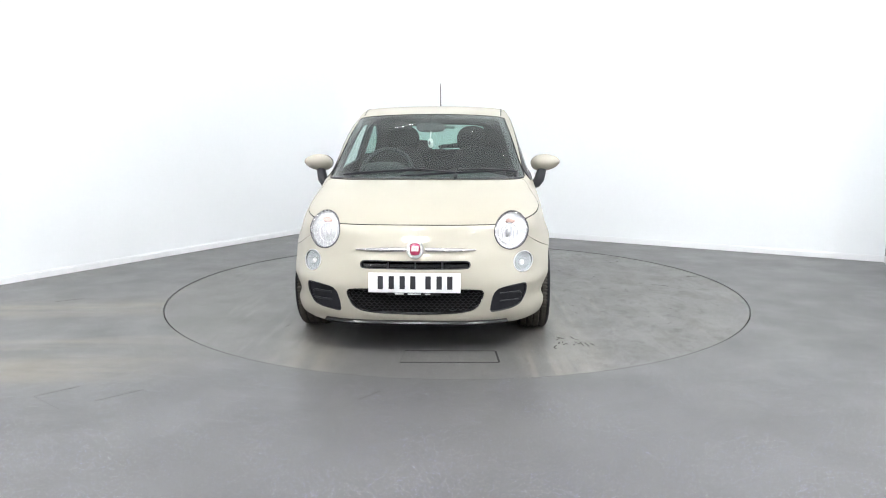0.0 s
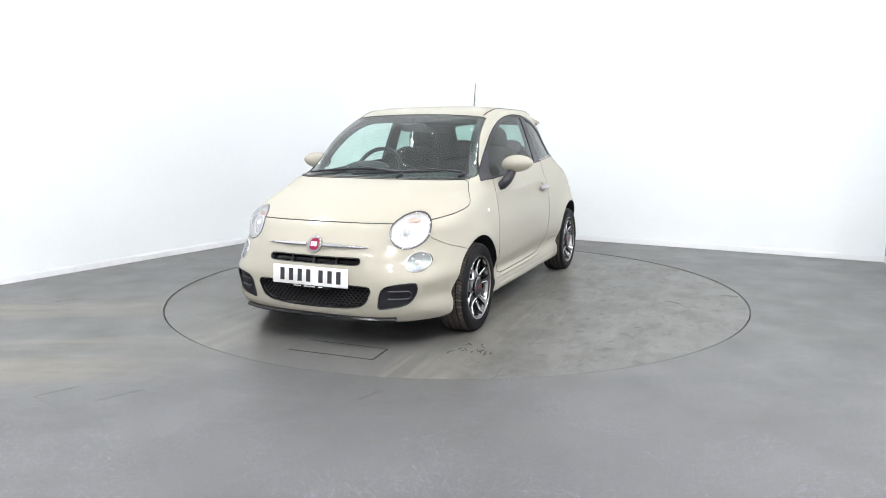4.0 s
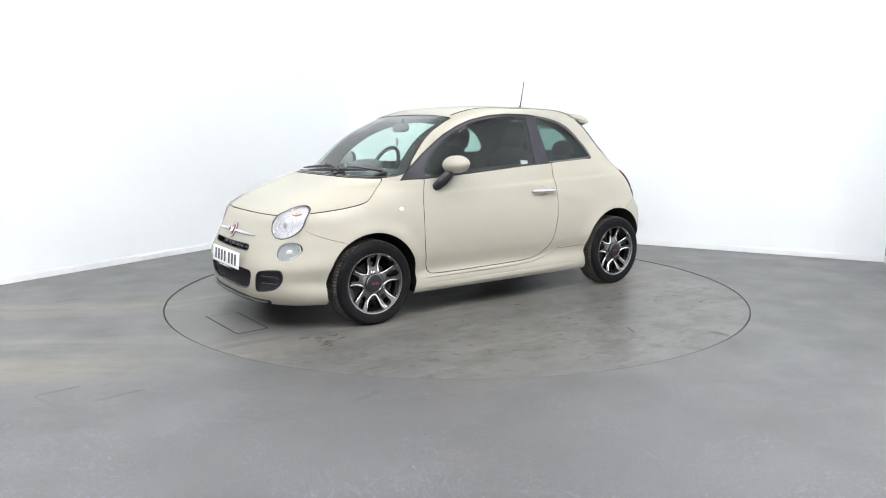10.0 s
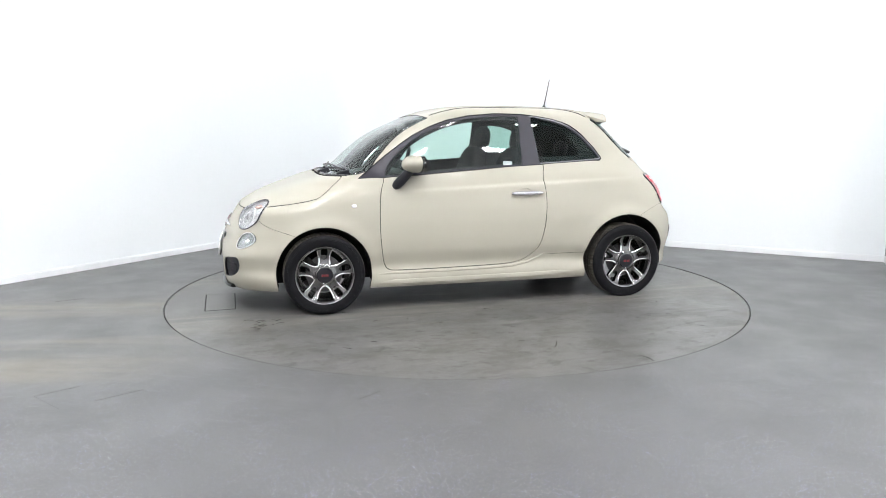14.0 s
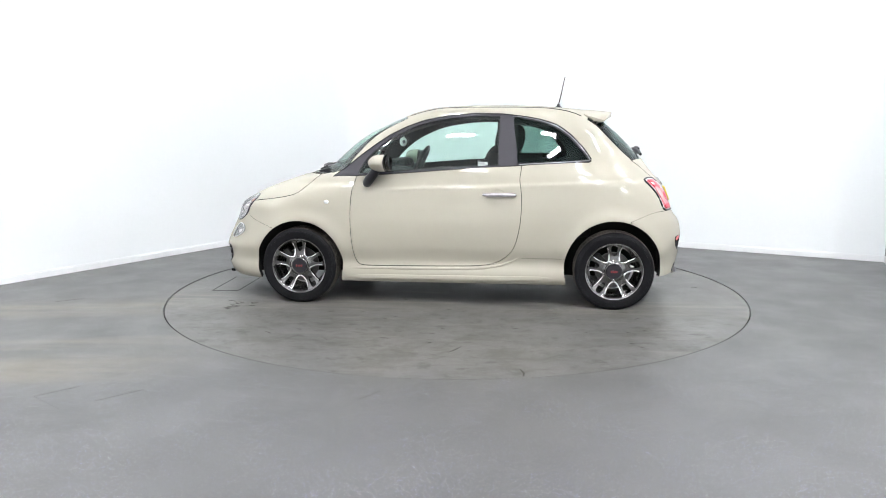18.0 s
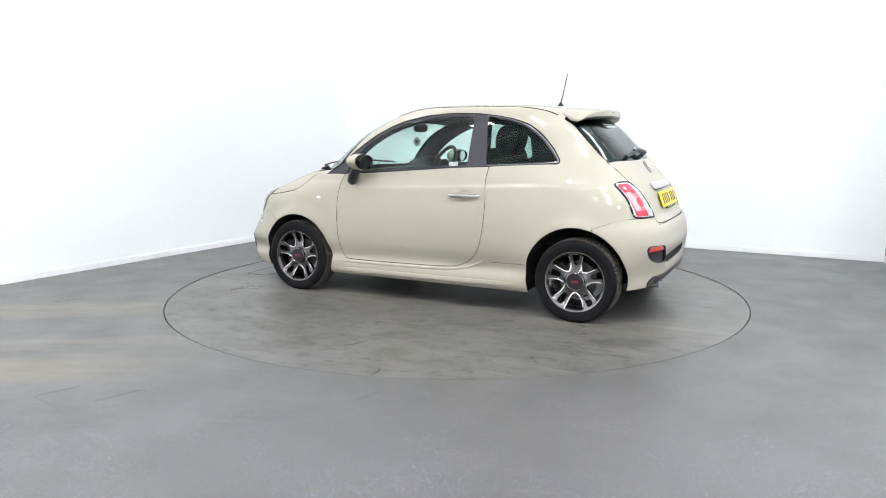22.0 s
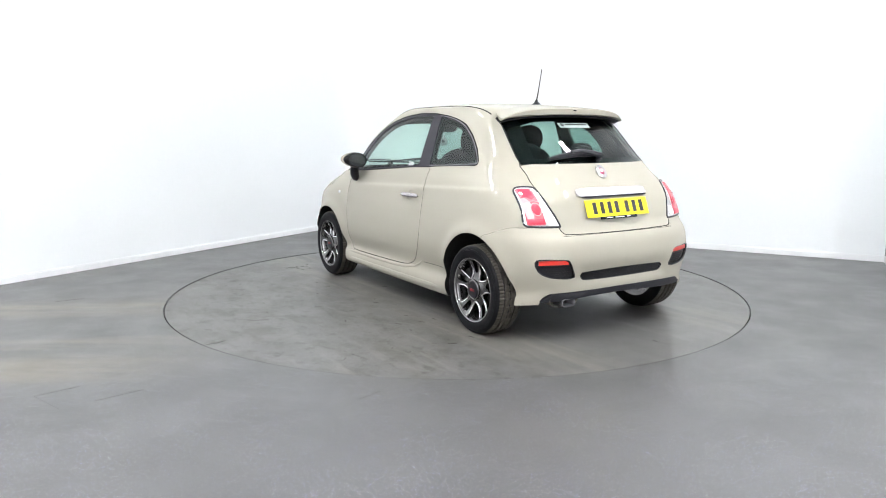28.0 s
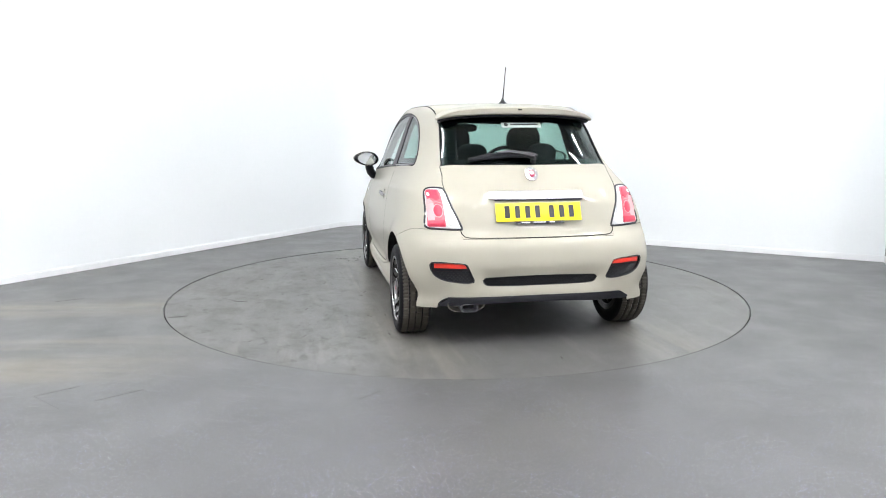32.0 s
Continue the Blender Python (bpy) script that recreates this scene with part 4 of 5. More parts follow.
    smooth(part("bottom_lens", patch("rear", [(sign * y, z) for y, z in ((.641, .742), (.552, .752), (.550, .718), (.642, .718))], 0.0095, 0.001, 0.006, 3), RED, tl, "deep red lower lens"))
    smooth(part("top_lens", patch("rear", [(sign * y, z) for y, z in ((.632, .912), (.580, .914), (.568, .870), (.590, .858), (.612, .872), (.636, .868))], 0.0095, 0.001, 0.006, 3), RED, tl, "deep red upper lens"))
    # a white highlight and a pink band of glare, modelled as pieces
    smooth(part("lens_glint", patch("rear", oval(.626 * sign, .890, .008, .009), 0.0115, 0.001, 0.006, 2), WHITE, tl))
    smooth(part("glare_band", bead("rear", [(sign * .640, .842), (sign * .612, .846), (sign * .585, .850), (sign * .562, .845)], 0.0035, 0.011, flat=.6), PINK, tl, "pale pink glare band painted across the lens"))
    smooth(part("reversing_lamp", patch("rear", oval(.514 * sign, .738, .027, .024), 0.005, 0.003, 0.008, 4), SATIN, tl, "round silver reversing lamp"))
    smooth(part("reversing_ring", bead("rear", oval(.514 * sign, .738, .028, .025), 0.003, 0.007, True), WHITE, tl))
    smooth(part("fog_lens", patch("rear", [(sign * y, z) for y, z in ((.548, .905), (.535, .900), (.505, .800), (.500, .775), (.540, .775))], 0.005, 0.002, 0.008, 3), REFLECTOR, tl, "clear facetted lens strip"))

# grilles
slot = holder("upper_grille", "slim dark grille slot above the number plate")
SLOT_P = [(-.315, .535), (0, .540), (.315, .535), (.315, .500), (0, .491), (-.315, .500)]
smooth(part("backing", patch("front", SLOT_P, -0.030, 0, 0.005, 4), GLOSSBLACK, slot))
for y in (-.155, 0, .155):
    part("rib", bead("front", [(y, .495), (y, .538)], 0.005, -0.014), BLACK, slot)
smooth(part("grille_rim", bead("front", SLOT, 0.004, -0.003, True), BLACK, slot))
mouth = holder("lower_grille", "wide black honeycomb lower grille")
smooth(part("backing", patch("front", scaled(MOUTH, 1.02), -0.040, 0, 0.005, 4), UNDER, mouth))
part("honeycomb", cut_plates(MOUTH, in_mouth, .245, .385, -.385, .385, "front", -0.020), MESH, mouth, "black honeycomb mesh")
smooth(part("grille_rim", bead("front", MOUTH, 0.006, -0.005, True), GLOSSBLACK, mouth))
smooth(part("sill_lip", bead("front", [(y, .240 + .10 * max(abs(y) - .2, 0) ** 1.5) for y in [k * .04 - .36 for k in range(19)]], 0.008, -0.012), GLOSSBLACK, mouth))
rmesh = holder("rear_grille", "slim black mesh strip in the rear bumper")
smooth(part("backing", patch("rear", scaled(RM, 1.02), -0.018, 0, 0.005, 4), BLACK, rmesh))
part("honeycomb", cut_plates(RM, in_rear_mesh, .372, .43, -.35, .35, "rear", -0.008, 0.011, 0.004, 0.022, 0.0018), MESH, rmesh)
smooth(part("grille_rim", bead("rear", RM, 0.004, -0.004, True), BLACK, rmesh))

# black lip under the nose and the dark valance under the tail
lip = [(y, .186 + .035 * max(0, abs(y) - .42) ** 1.0) for y in [k * .04 - .52 for k in range(27)]]
smooth(cpart("front_lip", bead("front", lip, 0.023, 0.007, flat=0.6), GLOSSBLACK, "black front splitter lip"))
smooth(cpart("lip_strip", bead("front", [(y, z + .008) for y, z in lip], 0.0022, 0.014), PILLAR, "thin dark grey edge on the front lip"))
val = [(-.575, .272), (-.52, .306), (-.25, .312), (0, .313), (.25, .312), (.53, .307), (.60, .268), (.585, .255), (.560, .262), (.535, .284), (.437, .294), (.340, .285), (.315, .273), (.25, .272), (0, .275), (-.25, .272), (-.36, .262), (-.56, .258)]
smooth(cpart("rear_valance", patch("rear", [(y, z) for y, z in val], 0.001, 0.004, 0.06, 4), BLACK, "dark rear valance strip"))

# exhaust tip
ex = holder("exhaust", "oval chrome exhaust tip")


def oval_duct(rings, cy, cz, ry, rz, power):
    bm = bmesh.new()
    prev = None
    for r, x in rings:
        ring = [bm.verts.new((x, cy + p * r, cz + q * r)) for p, q in oval(0, 0, ry, rz, 36, power)]
        if prev:
            for i in range(36):
                bm.faces.new((prev[i], prev[(i + 1) % 36], ring[(i + 1) % 36], ring[i]))
        prev = ring
    return bm


smooth(part("surround", oval_duct(((1.0, -2.70), (1.02, -2.752), (1.0, -2.758), (.94, -2.756), (.86, -2.729), (.70, -2.699), (0, -2.699)), .437, .262, .112, .046, 2.2), STEEL, ex, "oval silver exhaust surround"), 40)
smooth(part("tip", oval_duct(((0.9, -2.66), (1.0, -2.72), (1.0, -2.784), (.92, -2.788), (.82, -2.782), (.78, -2.72), (0, -2.72)), .424, .246, .052, .024, 4.0), TRIM, ex, "squared dull chrome exhaust tip"), 40)
smooth(part("bore", oval_duct(((.76, -2.721), (0, -2.722)), .424, .246, .052, .024, 4.0), UNDER, ex))
smooth(part("silencer", bm_box(.26, .62, .09, (-2.54, .06, .32), .04, segments=3), UNDER, ex, "dark silencer box"))

# number plates: the characters are plain bars
for view, mat, zc in (("front", WHITE, .4205), ("rear", YELLOW, .790)):
    p = holder("number_plate", "white front number plate" if view == "front" else "yellow rear number plate")
    a, b = surf(view, 0.0, zc - .05), surf(view, 0.0, zc + .05)
    up = (b - a).normalized()
    out = Vector((1 if view == "front" else -1, 0, 0))
    out = (out - up * out.dot(up)).normalized()
    side = up.cross(out)
    m = Matrix((( *side, ), ( *up, ), ( *out, ))).transposed().to_4x4()
    m.translation = surf(view, 0.0, zc) + out * 0.016

    def flat(sx, sy, sz, at, bevel=0.0):
        q = bm_box(sx, sy, sz, at, bevel)
        bmesh.ops.transform(q, matrix=m, verts=q.verts)
        return q
    smooth(part("plate", flat(.522, .112, .008, (0, 0, 0), .003), mat, p))
    part("plate_holder", flat(.30, .03, .010, (0, -.056, -.003)), GLOSSBLACK, p, "black plate holder strip")
    for x, wd in ((-.085, .05), (.0, .075), (.075, .03)):
        part("holder_print", flat(wd, .006, .002, (x, -.063, .003)), WHITE, p)
    for k, x in enumerate((-.192, -.130, -.068, -.008, .078, .140, .200)):
        part("plate_bar", flat(.030, .074, .002, (x, 0.001, .0045)), INK, p)

# badges: chrome ring, crimson field, pale bars
for view, z, r in (("front", .598, .049), ("rear", 1.005, .040)):
    b = smooth(cpart("badge", patch(view, oval(0, z, r, r), 0.010, 0.003, 0.012, 4), BARREL, "round chrome badge with a crimson field"))
    smooth(part("field", patch(view, oval(0, z, r * (.60 if view == 'front' else .45), r * (.66 if view == 'front' else .5), 28, 3.0), 0.014, 0.002, 0.005, 3), CRIMSON, b, "crimson enamel field"))
    if view == 'rear':
        smooth(part("enamel", patch(view, oval(0, z + r * .08, r * .27, r * .24, 20, 5.0), 0.017, 0.001, 0.004, 2), WHITE, b, "white enamel centre"))
    for y in ((-.33, -.11, .11, .33) if view == 'front' else ()):
        part("bar", bead(view, [(r * y, z - r * .24), (r * y, z + r * .24)], r * .055, 0.0165), WHITE, b)
for sign in (1, -1):
    path = [(sign * (.058 + .285 * k / 16), .598 - .004 * (k / 16)) for k in range(17)]
    smooth(cpart("chrome_strip", bead("front", path, [.0125 * (1 - (k / 16) ** 3 * .75) for k in range(17)], 0.006), STRIP, "chrome whisker strip beside the badge"))

# tailgate handle strip above the plate
smooth(cpart("tailgate_handle", patch("rear", oval(0, .884, .291, .0235, 60, 7.0), 0.014, 0.004, 0.03, 4), STRIP, "chrome tailgate handle strip"))

# the shadow below the handle, added as a black bead
smooth(cpart("handle_shadow", bead("rear", [(k * .036 - .282, .8595) for k in range(17)][:16], 0.0055, 0.010, sides=6), BLACK, "black bead for the shadow under the tailgate handle"))

# handles, repeaters
for view, door in (("left", door_l), ("right", door_r)):
    s = 1 if view == "left" else -1
    h = smooth(part("door_handle", bead(view, [(x, .813) for x in (-1.362, -1.39, -1.44, -1.481, -1.53, -1.575, -1.602)], [.007, .012, .0135, .0135, .0135, .012, .007], 0.020, flat=1.2), STRIP, door, "chrome door handle"))
    smooth(part("handle_cup", patch(view, oval(-1.475, .815, .051, .039), -0.001, -0.016, 0.004, 5), PAINT, door, "recess behind the door handle"))
    for hx in (-1.387, -1.577):
        part("handle_post", bead(view, [(hx, .813), (hx - .005, .813)], .008, 0.012), SATIN, door)
    smooth(cpart("side_repeater", patch(view, oval(-.215, .754, .019, .013, 20), 0.004, 0.004, 0.008, 3), LENS, "small clear side indicator"))
    # sill skirt with a swoosh rising behind the door
    skirt = [(-.38, .268), (-.5, .270), (-.9, .272), (-1.2, .276), (-1.38, .283), (-1.50, .303), (-1.58, .335), (-1.635, .372)]
    smooth(cpart("sill_swoosh", bead(view, skirt, [.004, .011, .012, .012, .012, .011, .009, .003], -0.003, flat=1.0), PAINT, "raised moulding along the sill"))
    ledge = [(-.38, .205), (-.5, .205), (-1.0, .207), (-1.5, .21), (-1.75, .215), (-1.9, .22)]
    smooth(cpart("sill_skirt", bead(view, ledge, [.006, .014, .014, .014, .012, .004], -0.006, flat=1.5), PAINT, "side skirt under the door"))
    smooth(cpart("sill_seam", bead(view, [(-1.645, .356), (-1.75, .357), (-1.85, .358), (-1.955, .360)], .0014, 0.0, sides=6), RUBBER, "fine dark seam behind the door"))
    # grey edging round the quarter window, black seals round the glasshouse
    q = [(-1.568, 1.372), (-1.61, 1.369), (-1.66, 1.362), (-1.71, 1.354), (-1.76, 1.343), (-1.83, 1.322), (-1.885, 1.299), (-1.937, 1.265), (-1.985, 1.227), (-2.028, 1.185), (-2.068, 1.14), (-2.098, 1.10), (-2.117, 1.072), (-2.121, 1.062), (-2.112, 1.056), (-2.0, 1.049), (-1.85, 1.040), (-1.73, 1.034), (-1.615, 1.028)]
    smooth(cpart("quarter_trim", bead(view, q, 0.0035, 0.0, sides=6), TRIM, "thin satin trim round the quarter window"))
    smooth(cpart("window_seal", bead(view, GLASSHOUSE, 0.004, 0.0, True, sides=6), RUBBER, "black rubber window seal"))

# mirrors
for s in (1, -1):
    view = "left" if s > 0 else "right"
    mir = put_new("wing_mirror")
    tagged(mir, "beige wing mirror on a black stalk")
    bm = bmesh.new()
    bmesh.ops.create_uvsphere(bm, u_segments=32, v_segments=20, radius=1)
    for v in bm.verts:
        x, y, z = v.co
        if x < 0:
            r = math.hypot(y, z)
            k = (1 - abs(x) ** 6) ** (1 / 6) / max(r, 1e-4) if r > .02 else 1.0
            x, y, z = x * 0.58, y * k, z * k
        v.co = (-.628 + .084 * x, s * (.832 + .105 * y - .012 * x), 1.040 + (.060 - .010 * y) * z + .006 * y)
    smooth(part("housing", bm, PAINT, mir, "rounded beige mirror housing"), 80)
    bm = bm_lathe([(.90, 0), (1.02, .0), (1.03, .012), (.97, .016), (.92, .006)], 36, "X")
    bm2 = bm_lathe([(0, .004), (.93, .004), (.93, -.004)], 36, "X")
    for q in (bm, bm2):
        for v in q.verts:
            x, y, z = v.co
            v.co = (-.690 - x, s * (.829 + .082 * y), 1.039 + (.052 - .008 * y) * z + .005 * y)
    smooth(part("mirror_rim", bm, GLOSSBLACK, mir, "gloss black mirror rim"))
    smooth(part("mirror_glass", bm2, MIRROR, mir, "mirror glass"))
    bm = bmesh.new()
    bmesh.ops.create_uvsphere(bm, u_segments=28, v_segments=14, radius=1)
    for v in bm.verts:
        x, y, z = v.co
        v.co = (-.670 + .019 * x, s * (.832 + .103 * y), 1.040 + (.0585 - .010 * y) * z + .006 * y)
    smooth(part("mirror_back", bm, GLOSSBLACK, mir, "black rear shell of the mirror"), 80)
    stalk = [(-.515, s * .742, .885), (-.520, s * .762, .895), (-.545, s * .785, .925), (-.58, s * .80, .965), (-.605, s * .81, .998)]
    smooth(part("stalk", bm_tube(stalk, [.028, .034, .036, .034, .030], 14, flat=1.0), BLACK, mir, "black mirror stalk"), 60)

# aerial
aer = put_new("aerial")
tagged(aer, "short black roof aerial")
smooth(part("foot", bm_lathe([(0, .032), (.009, .030), (.013, .018), (.026, .006), (.03, 0), (0, 0)], 20, "Z", (-1.915, 0, 1.449)), BLACK, aer, "black aerial foot"))
smooth(part("rod", bm_tube([(-1.912, 0, 1.46), (-1.93, -.002, 1.53), (-1.962, -.005, 1.688)], [.0055, .0042, .003], 8), BLACK, aer))

# roof spoiler
bm = bmesh.new()
secs = []
for k in range(41):
    y = -.518 + 1.036 * k / 40
    u = abs(y) / .518
    xt, zt = -2.315 + .085 * u ** 3, 1.413 - .022 * u ** 2 - .034 * u ** 5
    th = .040 * (1 - .75 * u ** 4)
    end = max(0.0, (u - .78) / .22) ** 2
    x0 = -2.02 - .02 * u - .15 * end
    zr = min(1.437 - .03 * u ** 2 - .045 * u ** 6, 1.44)
    sec = [(x0, zr - .012), (x0, zr), (min(-2.13 - .01 * u, x0 - .012), zr * .55 + zt * .45 + .004 * (1 - end)), (min(xt + .05, x0 - .02), zt + .006 * (1 - end)), (xt + .006, zt), (xt, zt - .006), (xt + .004, zt - th), (xt + .014, zt - th - .004), (min(xt + .10, x0 - .016), zt - th - .012 * (1 - .6 * end)), (min(-2.15, x0 - .008), zt - th - .012 * (1 - .6 * end))]
    drop = .012 * max(0.0, (u - .80) / .20) ** 2
    secs.append([bm.verts.new((x, y, z - drop)) for x, z in sec])
for p, q in zip(secs, secs[1:]):
    for i in range(len(p)):
        bm.faces.new((p[i], p[(i + 1) % len(p)], q[(i + 1) % len(p)], q[i]))
bm.faces.new(secs[0])
bm.faces.new(secs[-1][::-1])
sp = smooth(cpart("spoiler", bm, PAINT, "beige roof spoiler over the rear window"), 35)
under = bmesh.new()
rows_u = []
for k in range(31):
    y = -.505 + 1.01 * k / 30
    u = abs(y) / .518
    zt = 1.413 - .022 * u ** 2 - .034 * u ** 5 - .040 * (1 - .55 * u ** 4)
    xt = -2.315 + .085 * u ** 3
    rows_u.append([under.verts.new(v) for v in ((xt + .025, y, zt - .006), (-2.19, y, zt - .020), (-2.17, y, zt - .028), (xt + .03, y, zt - .014))])
for p, q in zip(rows_u, rows_u[1:]):
    for i in range(4):
        under.faces.new((p[i], p[(i + 1) % 4], q[(i + 1) % 4], q[i]))
smooth(part("spoiler_underside", under, BLACK, sp, "black underside of the spoiler"))
part("brake_slot", bm_box(.02, .028, .010, (-2.305, -.005, 1.398), .003), GLOSSBLACK, sp, "small dark washer nozzle in the spoiler")

# roof gutters
for s in (1, -1):
    path = []
    for k in range(26):
        x = -.81 - 1.25 * k / 25
        y = .510 + .012 * math.sin(math.pi * k / 25) - .02 * (k / 25) ** 2
        zs = np.linspace(1.30, 1.4669, 400)
        w = side_y(np.full(400, x), zs)
        z = float(zs[np.nonzero(w >= y)[0].max()]) if (w >= y).any() else 1.36
        path.append((x, s * y, z - .001))
    smooth(cpart("roof_gutter", bm_tube(path, 0.005, 6), RUBBER, "black roof gutter strip"))

# wipers
def wiper(blade, arm, pivot, view="front", lift=0.018, fat=1.0):
    w = put_new("wiper")
    tagged(w, "black wiper resting on the glass")
    smooth(part("blade", bead(view, blade, [fat * r for r in [.004] + [.007] * (len(blade) - 2) + [.003]], lift - .006, flat=1.2), BLACK, w))
    smooth(part("arm", bead(view, arm, [fat * r for r in [.011] + [.008] * (len(arm) - 2) + [.005]], lift + .012, flat=0.8), BLACK, w))
    smooth(part("pivot", patch(view, oval(pivot[0], pivot[1], .016, .012, 16), lift, .006, .03, 3), BLACK, w))
    return w


wiper([(-.55, .968), (-.45, .978), (-.30, .990), (-.15, .998), (0, .996), (.06, .992)], [(.20, .968), (.10, .975), (-.02, .988), (-.15, 1.0)], (.20, .966))
wiper([(-.16, .964), (-.05, .970), (.10, .978), (.30, .988), (.46, .990)], [(.60, .972), (.48, .984), (.36, .992), (.22, .990)], (.60, .970))
wiper([(.37, 1.080), (.25, 1.098), (.12, 1.108), (0, 1.108), (-.06, 1.102)], [(-.03, 1.085), (.03, 1.10), (.12, 1.112), (.2, 1.106)], (-.03, 1.082), "rear", 0.026, 2.3)
cowl = [(y, .9595 - .002 * abs(y)) for y in [k * .05 - .65 for k in range(27)]]
smooth(cpart("cowl", bead("front", cowl, 0.010, -0.002, flat=0.8), BLACK, "black plastic scuttle below the windscreen"))
smooth(cpart("windscreen_seal", bead("front", SCREEN, 0.003, -0.004, True, sides=6), RUBBER, "black windscreen seal"))
smooth(cpart("rear_window_seal", bead("rear", BACKLIGHT, 0.004, -0.004, True, sides=6), RUBBER, "black rear window seal"))

# stickers on the glass
sticker = cpart("window_sticker", patch("left", [(-1.322, 1.050), (-1.322, 1.020), (-1.392, 1.016), (-1.392, 1.046)], -0.0045, 0, 0.001, 2), STICKER, "small pale green sticker on the door window")
for z in (1.043, 1.034, 1.025):
    part("print", bead("left", [(-1.333, z), (-1.38, z - .002)], .0018, -0.004, sides=4), SATIN, sticker)
banner = cpart("rear_sticker", patch("rear", [(-.15, 1.318), (.11, 1.318), (.11, 1.288), (-.15, 1.288)], -0.0015, 0, 0.001, 3), STICKER, "pale strip sticker on the rear window")
part("print", bead("rear", [(-.13, 1.306), (.05, 1.306)], .005, 0.0005, sides=4), INK, banner, "unreadable dark print")
smooth(part("emblem", patch("rear", oval(.08, 1.305, .014, .010, 16), 0.001, 0, 0.002, 2), INK, banner))

# ---- inside the car ----
def egg(cx, cy, cz, rx, ry, rz, power=2.6, tilt=0):
    bm = bmesh.new()
    bmesh.ops.create_uvsphere(bm, u_segments=24, v_segments=16, radius=1)
    for v in bm.verts:
        p = v.co
        n = (abs(p.x) ** power + abs(p.y) ** power + abs(p.z) ** power) ** (1 / power)
        v.co = (p.x / n * rx, p.y / n * ry, p.z / n * rz)
    bmesh.ops.transform(bm, matrix=pose(cx, cy, cz, 0, tilt, 0), verts=bm.verts)
    return bm


for y, back in ((.335, 0.0), (-.335, .13)):
    seat = put_new("front_seat")
    tagged(seat, "black cloth front seat with a round headrest")
    smooth(part("cushion", egg(-1.14 + back, y, .52, .27, .25, .10, 3.5), CLOTH, seat), 80)
    smooth(part("backrest", egg(-1.47 + back, y, .82, .09, .245, .33, 3.2, -16), CLOTH, seat), 80)
    smooth(part("headrest", egg(-1.595 + back, y * .86, 1.20, .06, .132, .112, 2.3, -10), CLOTH, seat, "round black headrest"), 80)
    part("headrest_post", bm_tube([(-1.56 + back, y * .86 + .05, 1.03), (-1.58 + back, y * .86 + .05, 1.14)], .007), CHROME, seat)
    part("headrest_post", bm_tube([(-1.56 + back, y * .86 - .05, 1.03), (-1.58 + back, y * .86 - .05, 1.14)], .007), CHROME, seat)
rear_seat = put_new("rear_seat")
tagged(rear_seat, "black cloth rear bench")
smooth(part("bench", egg(-1.95, 0, .55, .24, .58, .10, 4), CLOTH, rear_seat), 80)
smooth(part("bench_back", egg(-2.18, 0, .80, .07, .56, .22, 4, -18), CLOTH, rear_seat), 80)
for y in (.27, -.20):
    smooth(part("headrest", egg(-2.16, y, 1.11, .045, .10, .075, 2.6, -15), CLOTH, rear_seat, "black rear headrest"), 80)
dash = put_new("dashboard")
tagged(dash, "dark grey dashboard")
smooth(part("dash_body", egg(-.43, 0, .83, .30, .62, .135, 4, 6), INSIDE, dash), 80)
smooth(part("binnacle", egg(-.56, -.34, .985, .13, .17, .055, 2.6, 8), INSIDE, dash, "rounded instrument hood"), 80)
sw = put_new("steering_wheel")
tagged(sw, "dark three-spoke steering wheel")
ring = [(.187 * math.cos(2 * math.pi * k / 40), .187 * math.sin(2 * math.pi * k / 40), 0) for k in range(40)]
tilt = pose(-.735, -.335, .965, 0, 62, 0) @ pose(0, 0, 0, 0, 0, 90)
bm = bm_tube(ring, .016, 10, True)
bmesh.ops.transform(bm, matrix=tilt, verts=bm.verts)
smooth(part("wheel_ring", bm, BLACK, sw))
bm = joined(bm_lathe([(0, .025), (.06, .02), (.07, 0), (.06, -.03), (0, -.03)], 24, "Z"), bm_box(.36, .03, .014, (0, 0, 0), .005), bm_box(.03, .18, .014, (0, -.09, 0), .005))
bmesh.ops.transform(bm, matrix=tilt, verts=bm.verts)
smooth(part("wheel_hub", bm, INSIDE, sw))
rv = put_new("rear_view_mirror")
tagged(rv, "dark interior rear-view mirror")
smooth(part("mirror_shell", egg(-.70, -.005, 1.292, .022, .105, .034, 3.4, -8), INSIDE, rv), 80)
part("mirror_arm", bm_tube([(-.70, -.005, 1.30), (-.72, -.005, 1.36)], .012), INSIDE, rv)
fresh = put_new("air_freshener")
tagged(fresh, "round white air freshener hanging from the mirror")
part("cord", bm_tube([(-.68, -.002, 1.27), (-.662, -.004, 1.212)], .003), WHITE, fresh)
spin = pose(-.660, -.004, 1.180, 0, 0, 38)
for name, size, mat, note in (("disc", (.034, .011, .037), WHITE, ""), ("emblem", (.021, .0135, .022), TRIM, "grey emblem on the disc")):
    bm = egg(0, 0, 0, *size, 2)
    bmesh.ops.transform(bm, matrix=spin, verts=bm.verts)
    smooth(part(name, bm, mat, fresh, note), 80)
